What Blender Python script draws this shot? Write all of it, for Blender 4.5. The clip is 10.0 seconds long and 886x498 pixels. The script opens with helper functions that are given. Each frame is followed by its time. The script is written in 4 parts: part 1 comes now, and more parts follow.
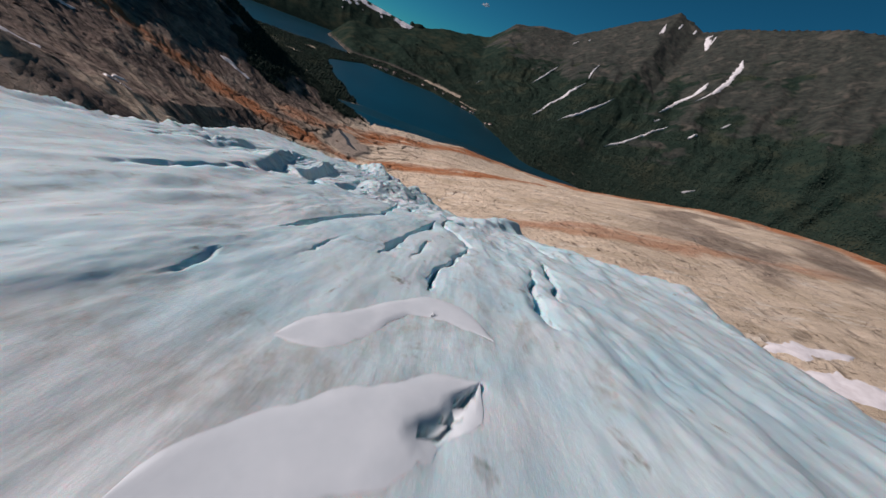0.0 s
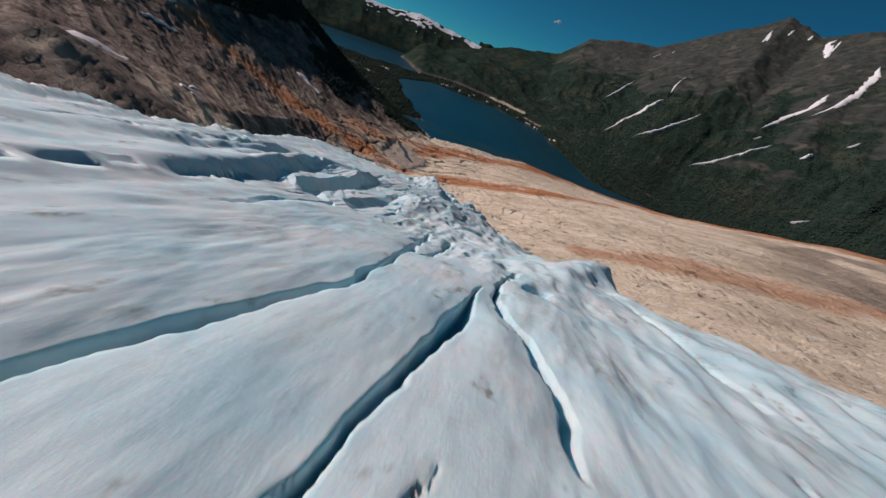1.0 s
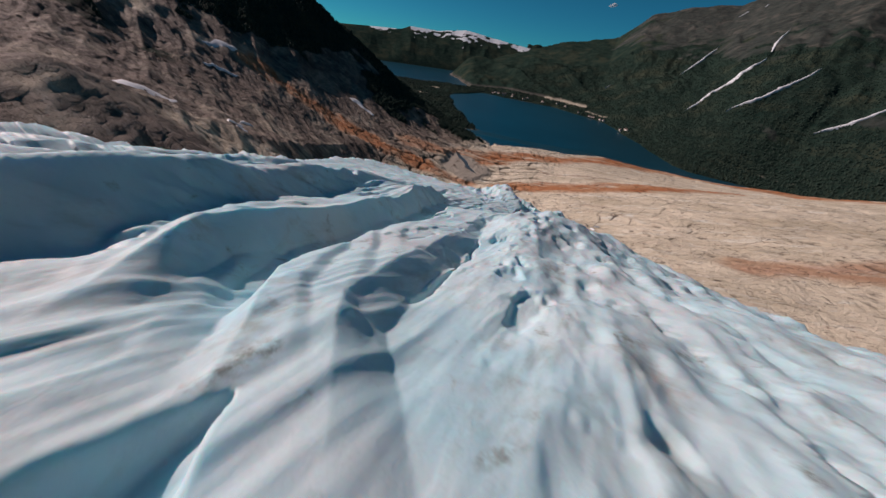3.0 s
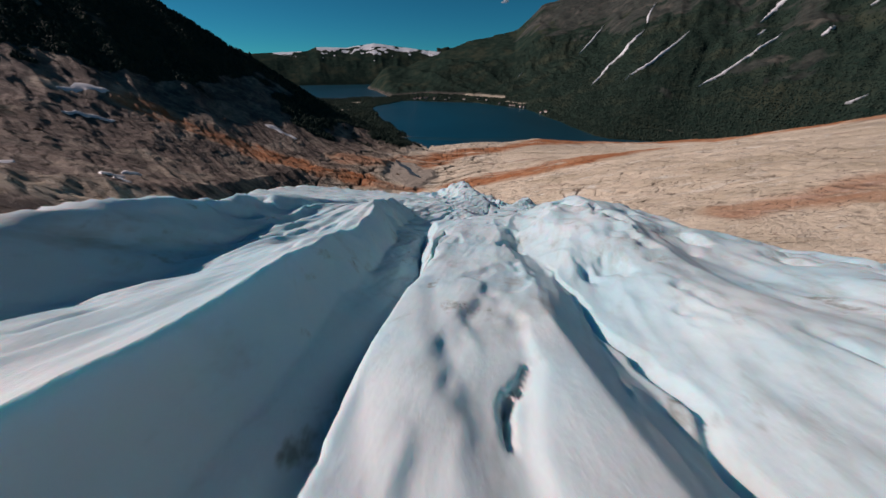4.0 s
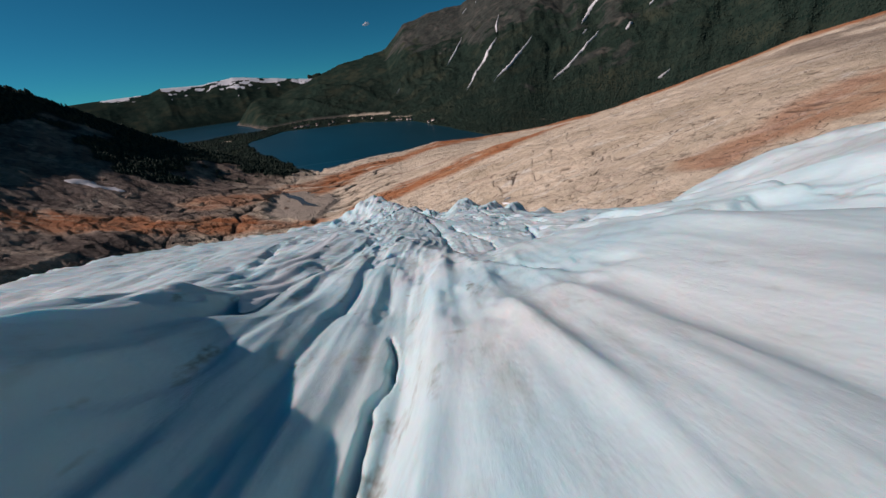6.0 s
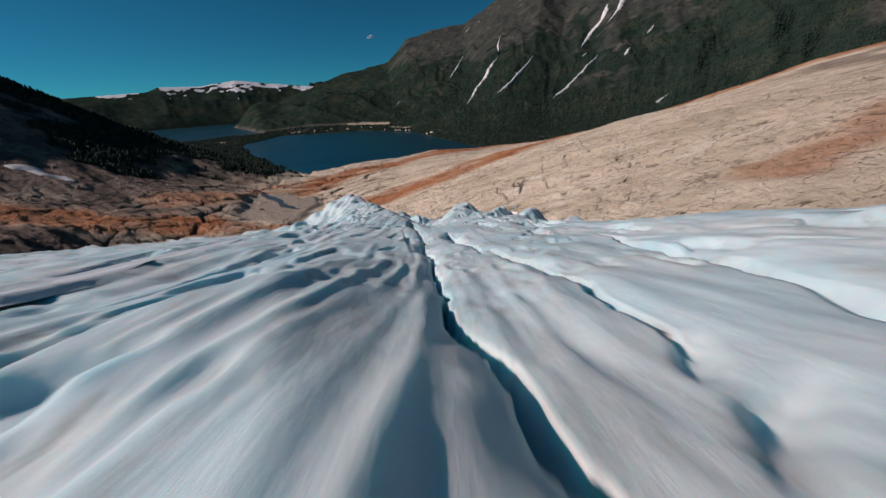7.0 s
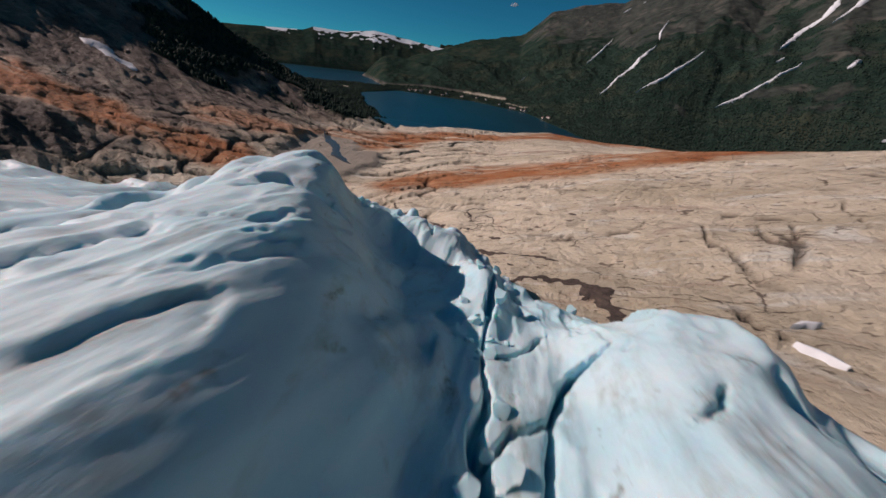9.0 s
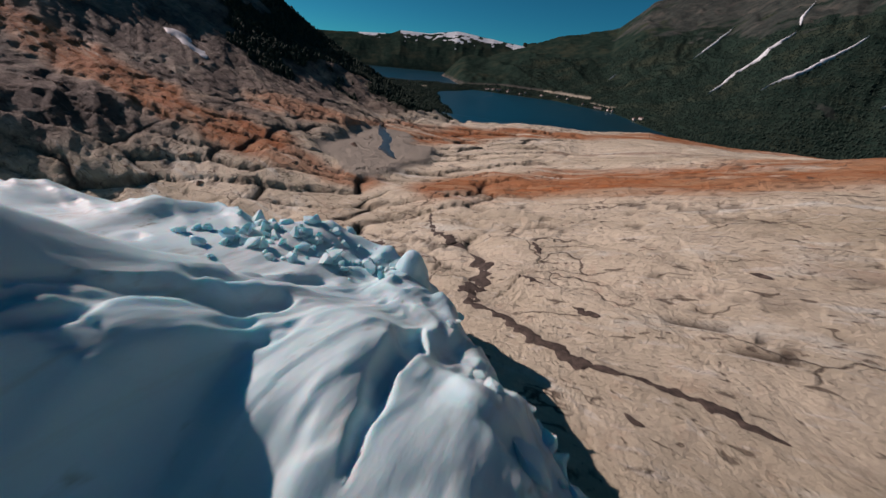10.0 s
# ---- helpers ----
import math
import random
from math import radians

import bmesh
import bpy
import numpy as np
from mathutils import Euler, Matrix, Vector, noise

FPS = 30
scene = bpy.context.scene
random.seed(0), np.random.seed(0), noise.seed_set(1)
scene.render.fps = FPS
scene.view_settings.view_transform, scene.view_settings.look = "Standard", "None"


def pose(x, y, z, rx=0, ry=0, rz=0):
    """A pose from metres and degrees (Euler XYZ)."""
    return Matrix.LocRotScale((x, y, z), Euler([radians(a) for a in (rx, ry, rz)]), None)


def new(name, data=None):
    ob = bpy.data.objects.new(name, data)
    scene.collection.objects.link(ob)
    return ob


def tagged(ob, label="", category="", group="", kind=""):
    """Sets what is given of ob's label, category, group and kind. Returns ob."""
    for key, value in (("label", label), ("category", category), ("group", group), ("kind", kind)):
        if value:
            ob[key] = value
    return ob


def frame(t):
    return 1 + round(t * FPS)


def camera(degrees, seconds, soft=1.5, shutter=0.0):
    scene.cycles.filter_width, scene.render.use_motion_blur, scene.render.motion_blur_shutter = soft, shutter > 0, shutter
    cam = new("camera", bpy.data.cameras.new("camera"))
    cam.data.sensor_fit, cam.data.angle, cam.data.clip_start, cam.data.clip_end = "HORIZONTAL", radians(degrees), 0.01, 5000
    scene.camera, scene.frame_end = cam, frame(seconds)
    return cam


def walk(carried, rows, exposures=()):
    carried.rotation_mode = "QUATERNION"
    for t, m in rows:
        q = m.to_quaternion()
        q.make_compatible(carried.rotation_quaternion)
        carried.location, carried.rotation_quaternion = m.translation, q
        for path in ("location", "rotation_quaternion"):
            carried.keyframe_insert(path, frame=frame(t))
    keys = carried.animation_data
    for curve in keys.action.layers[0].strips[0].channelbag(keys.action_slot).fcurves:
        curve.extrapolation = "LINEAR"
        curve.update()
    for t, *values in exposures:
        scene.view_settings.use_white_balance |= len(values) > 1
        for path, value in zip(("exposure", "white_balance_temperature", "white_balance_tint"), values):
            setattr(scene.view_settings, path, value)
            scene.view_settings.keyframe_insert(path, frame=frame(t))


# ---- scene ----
# ---- camera ----
cam = camera(110.6, 10.0, shutter=0.16)
ROWS = [
    (0, 0.07, 0.04, -0.32, 57.260, -19.358, 11.193),
    (0.5, -0.24, 12.22, -4.21, 57.053, -18.668, 17.344),
    (1, -2.00, 23.63, -7.87, 56.380, -17.517, 22.405),
    (1.5, -4.34, 34.64, -11.27, 55.376, -15.702, 27.239),
    (2, -7.71, 44.30, -14.88, 54.800, -13.559, 31.324),
    (3.5, -27.83, 61.66, -28.48, 58.345, -3.778, 24.433),
    (4, -33.13, 70.96, -32.22, 59.224, 0.042, 15.893),
    (4.5, -37.83, 80.53, -36.09, 59.312, 3.191, 7.720),
    (5, -41.43, 90.87, -39.81, 59.278, 5.704, 1.138),
    (5.5, -44.11, 101.96, -43.65, 59.631, 7.005, -3.529),
    (7, -42.73, 132.77, -59.02, 63.430, 3.021, -3.944),
    (7.5, -42.53, 148.73, -63.03, 63.348, -0.094, -0.243),
    (8, -42.61, 165.88, -67.76, 62.661, -2.692, 4.365),
    (8.5, -43.59, 183.14, -72.05, 61.133, -4.569, 9.709),
    (9, -44.91, 199.34, -76.07, 59.449, -6.018, 16.448),
    (9.5, -47.19, 215.17, -80.00, 58.152, -6.177, 23.940),
    (10, -50.69, 229.78, -84.79, 58.329, -4.887, 29.309),
]
walk(cam, [(t, pose(x, y, z, rx, ry, rz)) for t, x, y, z, rx, ry, rz in ROWS])

# ---- world and sun ----
SUN_AZ, SUN_EL = 92.0, 31.0   # degrees left of +y, above the horizon
sun_way = Vector((-math.sin(radians(SUN_AZ)) * math.cos(radians(SUN_EL)), math.cos(radians(SUN_AZ)) * math.cos(radians(SUN_EL)), math.sin(radians(SUN_EL))))
world = bpy.data.worlds.new("world")
scene.world = world
world.use_nodes = True
wn = world.node_tree
sky = wn.nodes.new("ShaderNodeTexSky")
sky.sky_type, sky.sun_disc = "NISHITA", False
sky.sun_elevation, sky.sun_rotation = radians(SUN_EL), radians(-SUN_AZ)
sky.altitude, sky.air_density, sky.dust_density, sky.ozone_density = 2500, 0.8, 0.0, 4.0
air = wn.nodes.new("ShaderNodeMix")
air.data_type, air.blend_type = "RGBA", "MULTIPLY"
air.inputs["Factor"].default_value = 1.0
air.inputs[7].default_value = (0.19, 0.89, 0.91, 1)   # the cold, clear mountain air
wn.links.new(sky.outputs[0], air.inputs[6])
wn.links.new(air.outputs[2], wn.nodes["Background"].inputs[0])
wn.nodes["Background"].inputs[1].default_value = 0.046
lamp = bpy.data.lights.new("sun", "SUN")
lamp.energy, lamp.angle, lamp.color = 4.65, radians(0.53), (1.0, 0.75, 0.71)
sun = new("sun", lamp)
sun.matrix_world = Matrix.Translation((0, 0, 400)) @ sun_way.to_track_quat("Z", "Y").to_matrix().to_4x4()


# ---- materials ----
def material(name, rough=0.9, specular=0.3):
    m = bpy.data.materials.new(name)
    m.use_nodes = True
    b = m.node_tree.nodes["Principled BSDF"]
    b.inputs["Roughness"].default_value = rough
    b.inputs["Specular IOR Level"].default_value = specular
    return m, m.node_tree, b


def put(nt, socket, value):
    """Sets an input to a value or links it to an output."""
    if isinstance(value, bpy.types.NodeSocket):
        nt.links.new(value, socket)
    elif isinstance(value, tuple) and len(value) == 3 and socket.type == "RGBA":
        socket.default_value = (*value, 1)
    else:
        socket.default_value = value


def coords(nt, scale=(1, 1, 1), turn=0.0):
    tc, mp = nt.nodes.new("ShaderNodeTexCoord"), nt.nodes.new("ShaderNodeMapping")
    nt.links.new(tc.outputs["Object"], mp.inputs["Vector"])
    mp.inputs["Scale"].default_value = scale
    mp.inputs["Rotation"].default_value = (0, 0, radians(turn))
    return mp.outputs[0]


def grain(nt, scale=1.0, detail=6.0, rough=0.55, vec=None, distort=0.0):
    t = nt.nodes.new("ShaderNodeTexNoise")
    put(nt, t.inputs["Vector"], vec if vec is not None else coords(nt))
    t.inputs["Scale"].default_value, t.inputs["Detail"].default_value = scale, detail
    t.inputs["Roughness"].default_value, t.inputs["Distortion"].default_value = rough, distort
    return t.outputs["Fac"]


def span(nt, value, low, high, to_low=0.0, to_high=1.0):
    r = nt.nodes.new("ShaderNodeMapRange")
    for k, v in zip(("Value", "From Min", "From Max", "To Min", "To Max"), (value, low, high, to_low, to_high)):
        put(nt, r.inputs[k], v)
    return r.outputs[0]


def mix(nt, factor, a, b):
    m = nt.nodes.new("ShaderNodeMix")
    m.data_type = "RGBA"
    put(nt, m.inputs["Factor"], factor)
    put(nt, m.inputs[6], a)
    put(nt, m.inputs[7], b)
    return m.outputs[2]


def times(nt, a, b, op="MULTIPLY"):
    m = nt.nodes.new("ShaderNodeMath")
    m.operation = op
    m.use_clamp = op in ("MULTIPLY", "ADD")
    put(nt, m.inputs[0], a)
    put(nt, m.inputs[1], b)
    return m.outputs[0]


def field(nt, name):
    a = nt.nodes.new("ShaderNodeAttribute")
    a.attribute_name = name
    return a.outputs["Fac"]


def bump(nt, bsdf, height, strength, distance):
    b = nt.nodes.new("ShaderNodeBump")
    b.inputs["Strength"].default_value, b.inputs["Distance"].default_value = strength, distance
    put(nt, b.inputs["Height"], height)
    nt.links.new(b.outputs[0], bsdf.inputs["Normal"])


def ice_material(name, tint=0.0):
    m, nt, b = material(name, 0.6, 0.25)
    flow = coords(nt, (0.9, 0.28, 0.5))
    col = mix(nt, span(nt, grain(nt, 0.16, 4), 0.42, 0.62), (0.495, 0.69, 0.735), (0.40, 0.635, 0.71))
    col = mix(nt, span(nt, grain(nt, 0.09, 5), 0.5, 0.68), col, (0.53, 0.67, 0.70))
    spots = span(nt, grain(nt, 0.42, 7, 0.62, flow, 0.6), 0.52, 0.70)
    fine = span(nt, grain(nt, 1.5, 7, 0.65, flow), 0.40, 0.66)
    col = mix(nt, times(nt, times(nt, spots, fine), 0.75), col, (0.21, 0.25, 0.225))
    veins = span(nt, grain(nt, 0.16, 8, 0.6, coords(nt, (2.4, 0.3, 1.0), 8), 1.2), 0.60, 0.72)
    col = mix(nt, times(nt, veins, 0.4), col, (0.35, 0.40, 0.385))
    smudge = times(nt, span(nt, grain(nt, 0.22, 6, 0.6, coords(nt, (1.0, 0.55, 1.0)), 0.8), 0.57, 0.68), span(nt, grain(nt, 1.3, 7, 0.7), 0.36, 0.60))
    spot = times(nt, span(nt, grain(nt, 0.6, 5, 0.55, coords(nt, (1.0, 0.6, 1.0)), 0.5), 0.62, 0.71), span(nt, grain(nt, 2.5, 6, 0.7), 0.38, 0.58))
    col = mix(nt, times(nt, smudge, 0.6), col, (0.27, 0.29, 0.255))
    col = mix(nt, times(nt, spot, 0.85), col, (0.17, 0.195, 0.17))
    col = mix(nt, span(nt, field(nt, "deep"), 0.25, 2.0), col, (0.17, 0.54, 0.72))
    if tint:
        col = mix(nt, tint, col, (0.30, 0.58, 0.72))
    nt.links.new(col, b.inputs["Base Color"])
    put(nt, b.inputs["Roughness"], span(nt, grain(nt, 1.4, 4), 0.35, 0.7, 0.5, 0.8))
    rough = times(nt, grain(nt, 1.5, 9, 0.62, flow), times(nt, grain(nt, 6.0, 6, 0.65), 0.25), "ADD")
    bump(nt, b, rough, 0.26, 0.22)
    b.inputs["Subsurface Weight"].default_value = 0.38
    b.inputs["Subsurface Radius"].default_value = (0.12, 0.7, 1.0)
    b.inputs["Subsurface Scale"].default_value = 1.2
    return m


def rock_material():
    """Bare rock in bands, orange scree, dark lichened stone, woods, sand and old snow, as the terrain's fields say."""
    m, nt, b = material("mountain_rock", 0.85, 0.25)
    strike = coords(nt, (0.012, 0.075, 0.05), 23.4)
    col = mix(nt, span(nt, grain(nt, 1.0, 8, 0.6, strike, 0.5), 0.40, 0.62), (0.48, 0.452, 0.335), (0.65, 0.62, 0.485))
    col = mix(nt, times(nt, span(nt, grain(nt, 2.3, 9, 0.65, strike, 0.8), 0.56, 0.66), 0.8), col, (0.68, 0.73, 0.655))
    col = mix(nt, times(nt, span(nt, grain(nt, 0.9, 9, 0.65, strike, 1.0), 0.60, 0.70), 0.7), col, (0.33, 0.26, 0.205))
    col = mix(nt, times(nt, span(nt, grain(nt, 0.35, 8, 0.7), 0.55, 0.72), 0.45), col, (0.40, 0.27, 0.18))
    col = mix(nt, times(nt, span(nt, grain(nt, 1.8, 8, 0.72), 0.54, 0.66), 0.45), col, (0.30, 0.25, 0.195))
    col = mix(nt, times(nt, span(nt, grain(nt, 0.8, 8, 0.7, coords(nt, (0.25, 1.3, 0.8), 23.4), 0.7), 0.57, 0.64), 0.5), col, (0.67, 0.70, 0.65))
    rust = mix(nt, span(nt, grain(nt, 1.6, 9, 0.65, strike, 0.8), 0.42, 0.62), (0.34, 0.135, 0.05), (0.42, 0.26, 0.145))
    orange = times(nt, field(nt, "orange"), span(nt, grain(nt, 1.2, 8, 0.65, strike, 0.6), 0.32, 0.46))
    col = mix(nt, orange, col, rust)
    grey = mix(nt, span(nt, grain(nt, 0.05, 9, 0.68), 0.40, 0.62), (0.062, 0.058, 0.050), (0.19, 0.165, 0.135))
    crag = mix(nt, span(nt, grain(nt, 0.03, 10, 0.7), 0.40, 0.62), (0.013, 0.022, 0.020), (0.044, 0.057, 0.048))
    crag = mix(nt, times(nt, span(nt, grain(nt, 1.0, 9, 0.68, coords(nt, (0.012, 0.012, 0.004), 0), 0.8), 0.53, 0.62), 0.8), crag, (0.082, 0.086, 0.072))
    grey = mix(nt, times(nt, span(nt, grain(nt, 3.2, 9, 0.68, strike, 0.7), 0.54, 0.62), 0.75), grey, (0.27, 0.245, 0.205))
    grey = mix(nt, times(nt, span(nt, grain(nt, 5.0, 8, 0.66, strike, 0.7), 0.56, 0.62), 0.8), grey, (0.035, 0.032, 0.028))
    grey = mix(nt, field(nt, "crag"), grey, crag)
    col = mix(nt, times(nt, field(nt, "grey"), times(nt, span(nt, grain(nt, 0.03, 8, 0.65, None, 0.6), 0.30, 0.5, 0.45, 1.0), field(nt, "crag"), "ADD")), col, grey)
    wood = mix(nt, span(nt, grain(nt, 0.02, 9, 0.7), 0.38, 0.64), (0.012, 0.027, 0.022), (0.027, 0.046, 0.035))
    wood = mix(nt, span(nt, grain(nt, 0.006, 6, 0.6), 0.5, 0.66), wood, (0.040, 0.052, 0.036))
    col = mix(nt, span(nt, times(nt, field(nt, "forest"), times(nt, grain(nt, 0.03, 8, 0.7), 0.5, "SUBTRACT"), "ADD"), 0.45, 0.62), col, wood)
    crack = nt.nodes.new("ShaderNodeTexVoronoi")
    crack.feature = "DISTANCE_TO_EDGE"
    bent = nt.nodes.new("ShaderNodeVectorMath")
    bent.operation = "ADD"
    put(nt, bent.inputs[0], coords(nt, (0.05, 0.16, 0.10), 23.4))
    wander = nt.nodes.new("ShaderNodeTexNoise")
    put(nt, wander.inputs["Vector"], coords(nt))
    wander.inputs["Scale"].default_value, wander.inputs["Detail"].default_value = 0.12, 7
    put(nt, bent.inputs[1], wander.outputs["Color"])
    put(nt, crack.inputs["Vector"], bent.outputs[0])
    crack.inputs["Scale"].default_value = 1.0
    thin = times(nt, span(nt, crack.outputs["Distance"], 0.004, 0.014, 1.0, 0.0), span(nt, grain(nt, 0.09, 5, 0.6), 0.48, 0.58))
    thin = times(nt, thin, times(nt, 1.0, field(nt, "forest"), "SUBTRACT"))
    col = mix(nt, times(nt, thin, 0.9), col, (0.09, 0.075, 0.06))
    pits = span(nt, grain(nt, 0.55, 3, 0.5, coords(nt, (0.55, 1.5, 1.0), 23.4), 1.2), 0.64, 0.68)
    flecks = span(nt, grain(nt, 1.6, 3, 0.55, coords(nt, (0.5, 1.6, 1.0), 23.4), 0.8), 0.65, 0.70)
    pits = times(nt, times(nt, pits, flecks, "ADD"), times(nt, 1.0, field(nt, "forest"), "SUBTRACT"))
    col = mix(nt, times(nt, pits, 0.75), col, (0.085, 0.068, 0.052))
    col = mix(nt, times(nt, field(nt, "joint"), 0.85), col, (0.05, 0.042, 0.035))
    col = mix(nt, span(nt, field(nt, "sand"), 0.4, 0.6), col, (0.31, 0.30, 0.25))
    col = mix(nt, span(nt, field(nt, "snow"), 0.45, 0.55), col, (0.68, 0.76, 0.80))
    nt.links.new(col, b.inputs["Base Color"])
    put(nt, b.inputs["Specular IOR Level"], span(nt, field(nt, "forest"), 0.0, 0.8, 0.22, 0.0))
    tall = times(nt, grain(nt, 0.10, 12, 0.66, None, 0.3), times(nt, grain(nt, 0.9, 10, 0.72), 0.22), "ADD")
    tall = times(nt, tall, times(nt, thin, 0.06), "SUBTRACT")
    tall = times(nt, tall, times(nt, pits, 0.05), "SUBTRACT")
    bump(nt, b, tall, 1.0, 3.0)
    return m


def plain_material(name, low, high, scale, rough=0.85, height=0.3, distance=0.2):
    m, nt, b = material(name, rough)
    nt.links.new(mix(nt, span(nt, grain(nt, scale, 7, 0.62), 0.36, 0.64), low, high), b.inputs["Base Color"])
    bump(nt, b, grain(nt, scale * 2.5, 8, 0.65), height, distance)
    return m


def water_material(name, base, rough):
    m, nt, b = material(name, rough, 0.25)
    nt.links.new(mix(nt, span(nt, grain(nt, 0.004, 4), 0.35, 0.65), base, tuple(1.35 * v for v in base)), b.inputs["Base Color"])
    bump(nt, b, grain(nt, 0.25, 6, 0.6, coords(nt, (1.0, 0.45, 1.0), 30)), 0.16, 0.5)
    return m


ICE = ice_material("glacier_ice")
BLUE_ICE = ice_material("block_ice", 0.12)
ROCK = rock_material()
SNOW = plain_material("old_snow", (0.58, 0.64, 0.66), (0.70, 0.78, 0.81), 0.3, 0.6)
PATCH_SNOW = plain_material("firn_snow", (0.55, 0.69, 0.74), (0.60, 0.74, 0.79), 0.9, 0.7, 0.2, 0.05)
BOULDER = plain_material("boulder_rock", (0.13, 0.10, 0.08), (0.36, 0.27, 0.2), 0.5, 0.9, 0.7, 0.3)
GRAVEL = plain_material("dark_gravel", (0.035, 0.03, 0.026), (0.095, 0.078, 0.064), 1.6, 0.7, 0.9, 0.2)
LEAF = plain_material("tree_foliage", (0.016, 0.034, 0.028), (0.031, 0.051, 0.039), 0.05, 0.8, 0.9, 1.0)
LEAF.node_tree.nodes["Principled BSDF"].inputs["Specular IOR Level"].default_value = 0.05
WATER = water_material("lake_water", (0.002, 0.032, 0.05), 0.3)
STREAM = water_material("melt_water", (0.05, 0.06, 0.06), 0.2)
WALL = plain_material("painted_boards", (0.5, 0.48, 0.44), (0.66, 0.64, 0.6), 0.4)
ROOF = plain_material("house_roof", (0.07, 0.055, 0.05), (0.16, 0.12, 0.1), 0.5)


# ---- terrain ----
LAKE = -136.0
OX, OY = -42.0, 150.0
PATH_Y = np.array([r[2] for r in ROWS])
PATH_X = np.array([r[1] for r in ROWS])


def smax(a, b, k):
    h = np.clip(0.5 + 0.5 * (a - b) / k, 0, 1)
    return b + (a - b) * h + k * h * (1 - h)


def smin(a, b, k):
    return -smax(-a, -b, k)


def hash2(i, j, s):
    v = np.sin(i * 127.1 + j * 311.7 + s * 74.7) * 43758.5453
    return v - np.floor(v)


def vnoise(x, y, s=0):
    i, j = np.floor(x), np.floor(y)
    u, v = x - i, y - j
    u, v = u * u * u * (u * (u * 6 - 15) + 10), v * v * v * (v * (v * 6 - 15) + 10)
    a, b = hash2(i, j, s), hash2(i + 1, j, s)
    c, d = hash2(i, j + 1, s), hash2(i + 1, j + 1, s)
    return (a + (b - a) * u) * (1 - v) + (c + (d - c) * u) * v - 0.5


def fbm(x, y, s=0, octaves=5, gain=0.5):
    total, amp = 0.0, 1.0
    for k in range(octaves):
        total = total + amp * vnoise(x * 2 ** k + 17.3 * k, y * 2 ** k - 9.1 * k, s + k)
        amp *= gain
    return total


def ridged(x, y, s=0, octaves=5, gain=0.5):
    total, amp = 0.0, 1.0
    for k in range(octaves):
        total = total + amp * (0.5 - 2 * np.abs(vnoise(x * 2 ** k + 5.3 * k, y * 2 ** k + 3.7 * k, s + k)))
        amp *= gain
    return total


# azimuth (degrees right of +y, seen from OX, OY), crest distance, crest elevation angle, foot distance
RIGHT = np.array([(-30, 2000, 0.6, 1330), (-22, 2200, 1.0, 1300), (-16, 2400, 3.0, 1180), (-12, 2500, 4.2, 1140), (-4.4, 2600, 5.6, 1010), (-1.2, 2600, 8.5, 960),
                  (2.8, 2600, 9.5, 800), (8, 2600, 10.0, 660), (12.5, 2550, 12.5, 580), (15.7, 2500, 14.0, 560), (19.8, 2500, 16.0, 570), (23.5, 2450, 14.8, 580),
                  (28, 2300, 16.3, 580), (36, 2100, 18, 570), (48, 1800, 19, 540), (65, 1500, 18, 480), (90, 1200, 16, 420), (120, 1100, 14, 400)])
# azimuth, distance and height of the slabs' crest
CREST = np.array([(-60, 300, -140), (-30, 320, -137), (-20, 382, -132), (-12, 401, -128.7), (-5, 399, -127.3), (2, 423, -124), (10, 433, -125), (20, 439, -119), (30, 437, -105),
                  (40, 438, -80), (52, 425, -46), (66, 425, -22), (90, 420, -5), (120, 420, 10)])
# azimuth, foot distance, foot height, crest distance, crest height
LEFT = np.array([(-120, 130, -40, 420, 20), (-90, 130, -70, 460, 30), (-75, 165, -88, 500, 42), (-66, 195, -98, 515, 45), (-58.6, 215, -104, 525, 38), (-52, 225, -108, 485, -6), (-47.5, 228, -110, 467, -34),
                 (-42.3, 230, -113, 449, -64), (-36.4, 232, -116, 435, -94), (-29, 236, -121, 426, -122), (-22, 250, -126, 421, -138), (-15, 260, -130, 421, -150)])


def smooth(a, b, x):
    t = np.clip((x - a) / (b - a), 0, 1)
    return t * t * (3 - 2 * t)


def cells(x, y, s):
    """Distance to the edge between the two nearest of random places on a grid, and the nearest one's random number."""
    i, j = np.floor(x), np.floor(y)
    f1, f2, own = np.full(x.shape, 9.0), np.full(x.shape, 9.0), np.zeros(x.shape)
    for a in (-1, 0, 1):
        for b in (-1, 0, 1):
            px, py = i + a + 0.15 + 0.7 * hash2(i + a, j + b, s), j + b + 0.15 + 0.7 * hash2(i + a, j + b, s + 3)
            d = np.hypot(px - x, py - y)
            nearer = d < f1
            f2 = np.where(nearer, f1, np.minimum(f2, d))
            own = np.where(nearer, hash2(i + a, j + b, s + 9), own)
            f1 = np.where(nearer, d, f1)
    return f2 - f1, own


def near_line(pts, x, y):
    pts = np.array(pts, float)
    best = np.full(x.shape, 1e9)
    for p, q in zip(pts[:-1], pts[1:]):
        d = q - p
        t = np.clip(((x - p[0]) * d[0] + (y - p[1]) * d[1]) / (d @ d), 0, 1)
        best = np.minimum(best, np.hypot(x - p[0] - t * d[0], y - p[1] - t * d[1]))
    return best


SHORE_L = np.array([(430, -150), (500, -176), (520, -192), (580, -232), (655, -280), (800, -390), (1000, -520), (1060, -540), (1200, -520)])
SHORE_R = np.array([(430, -150), (640, 60), (700, 95), (860, 35), (1115, -70), (1264, -240), (1300, -330)])


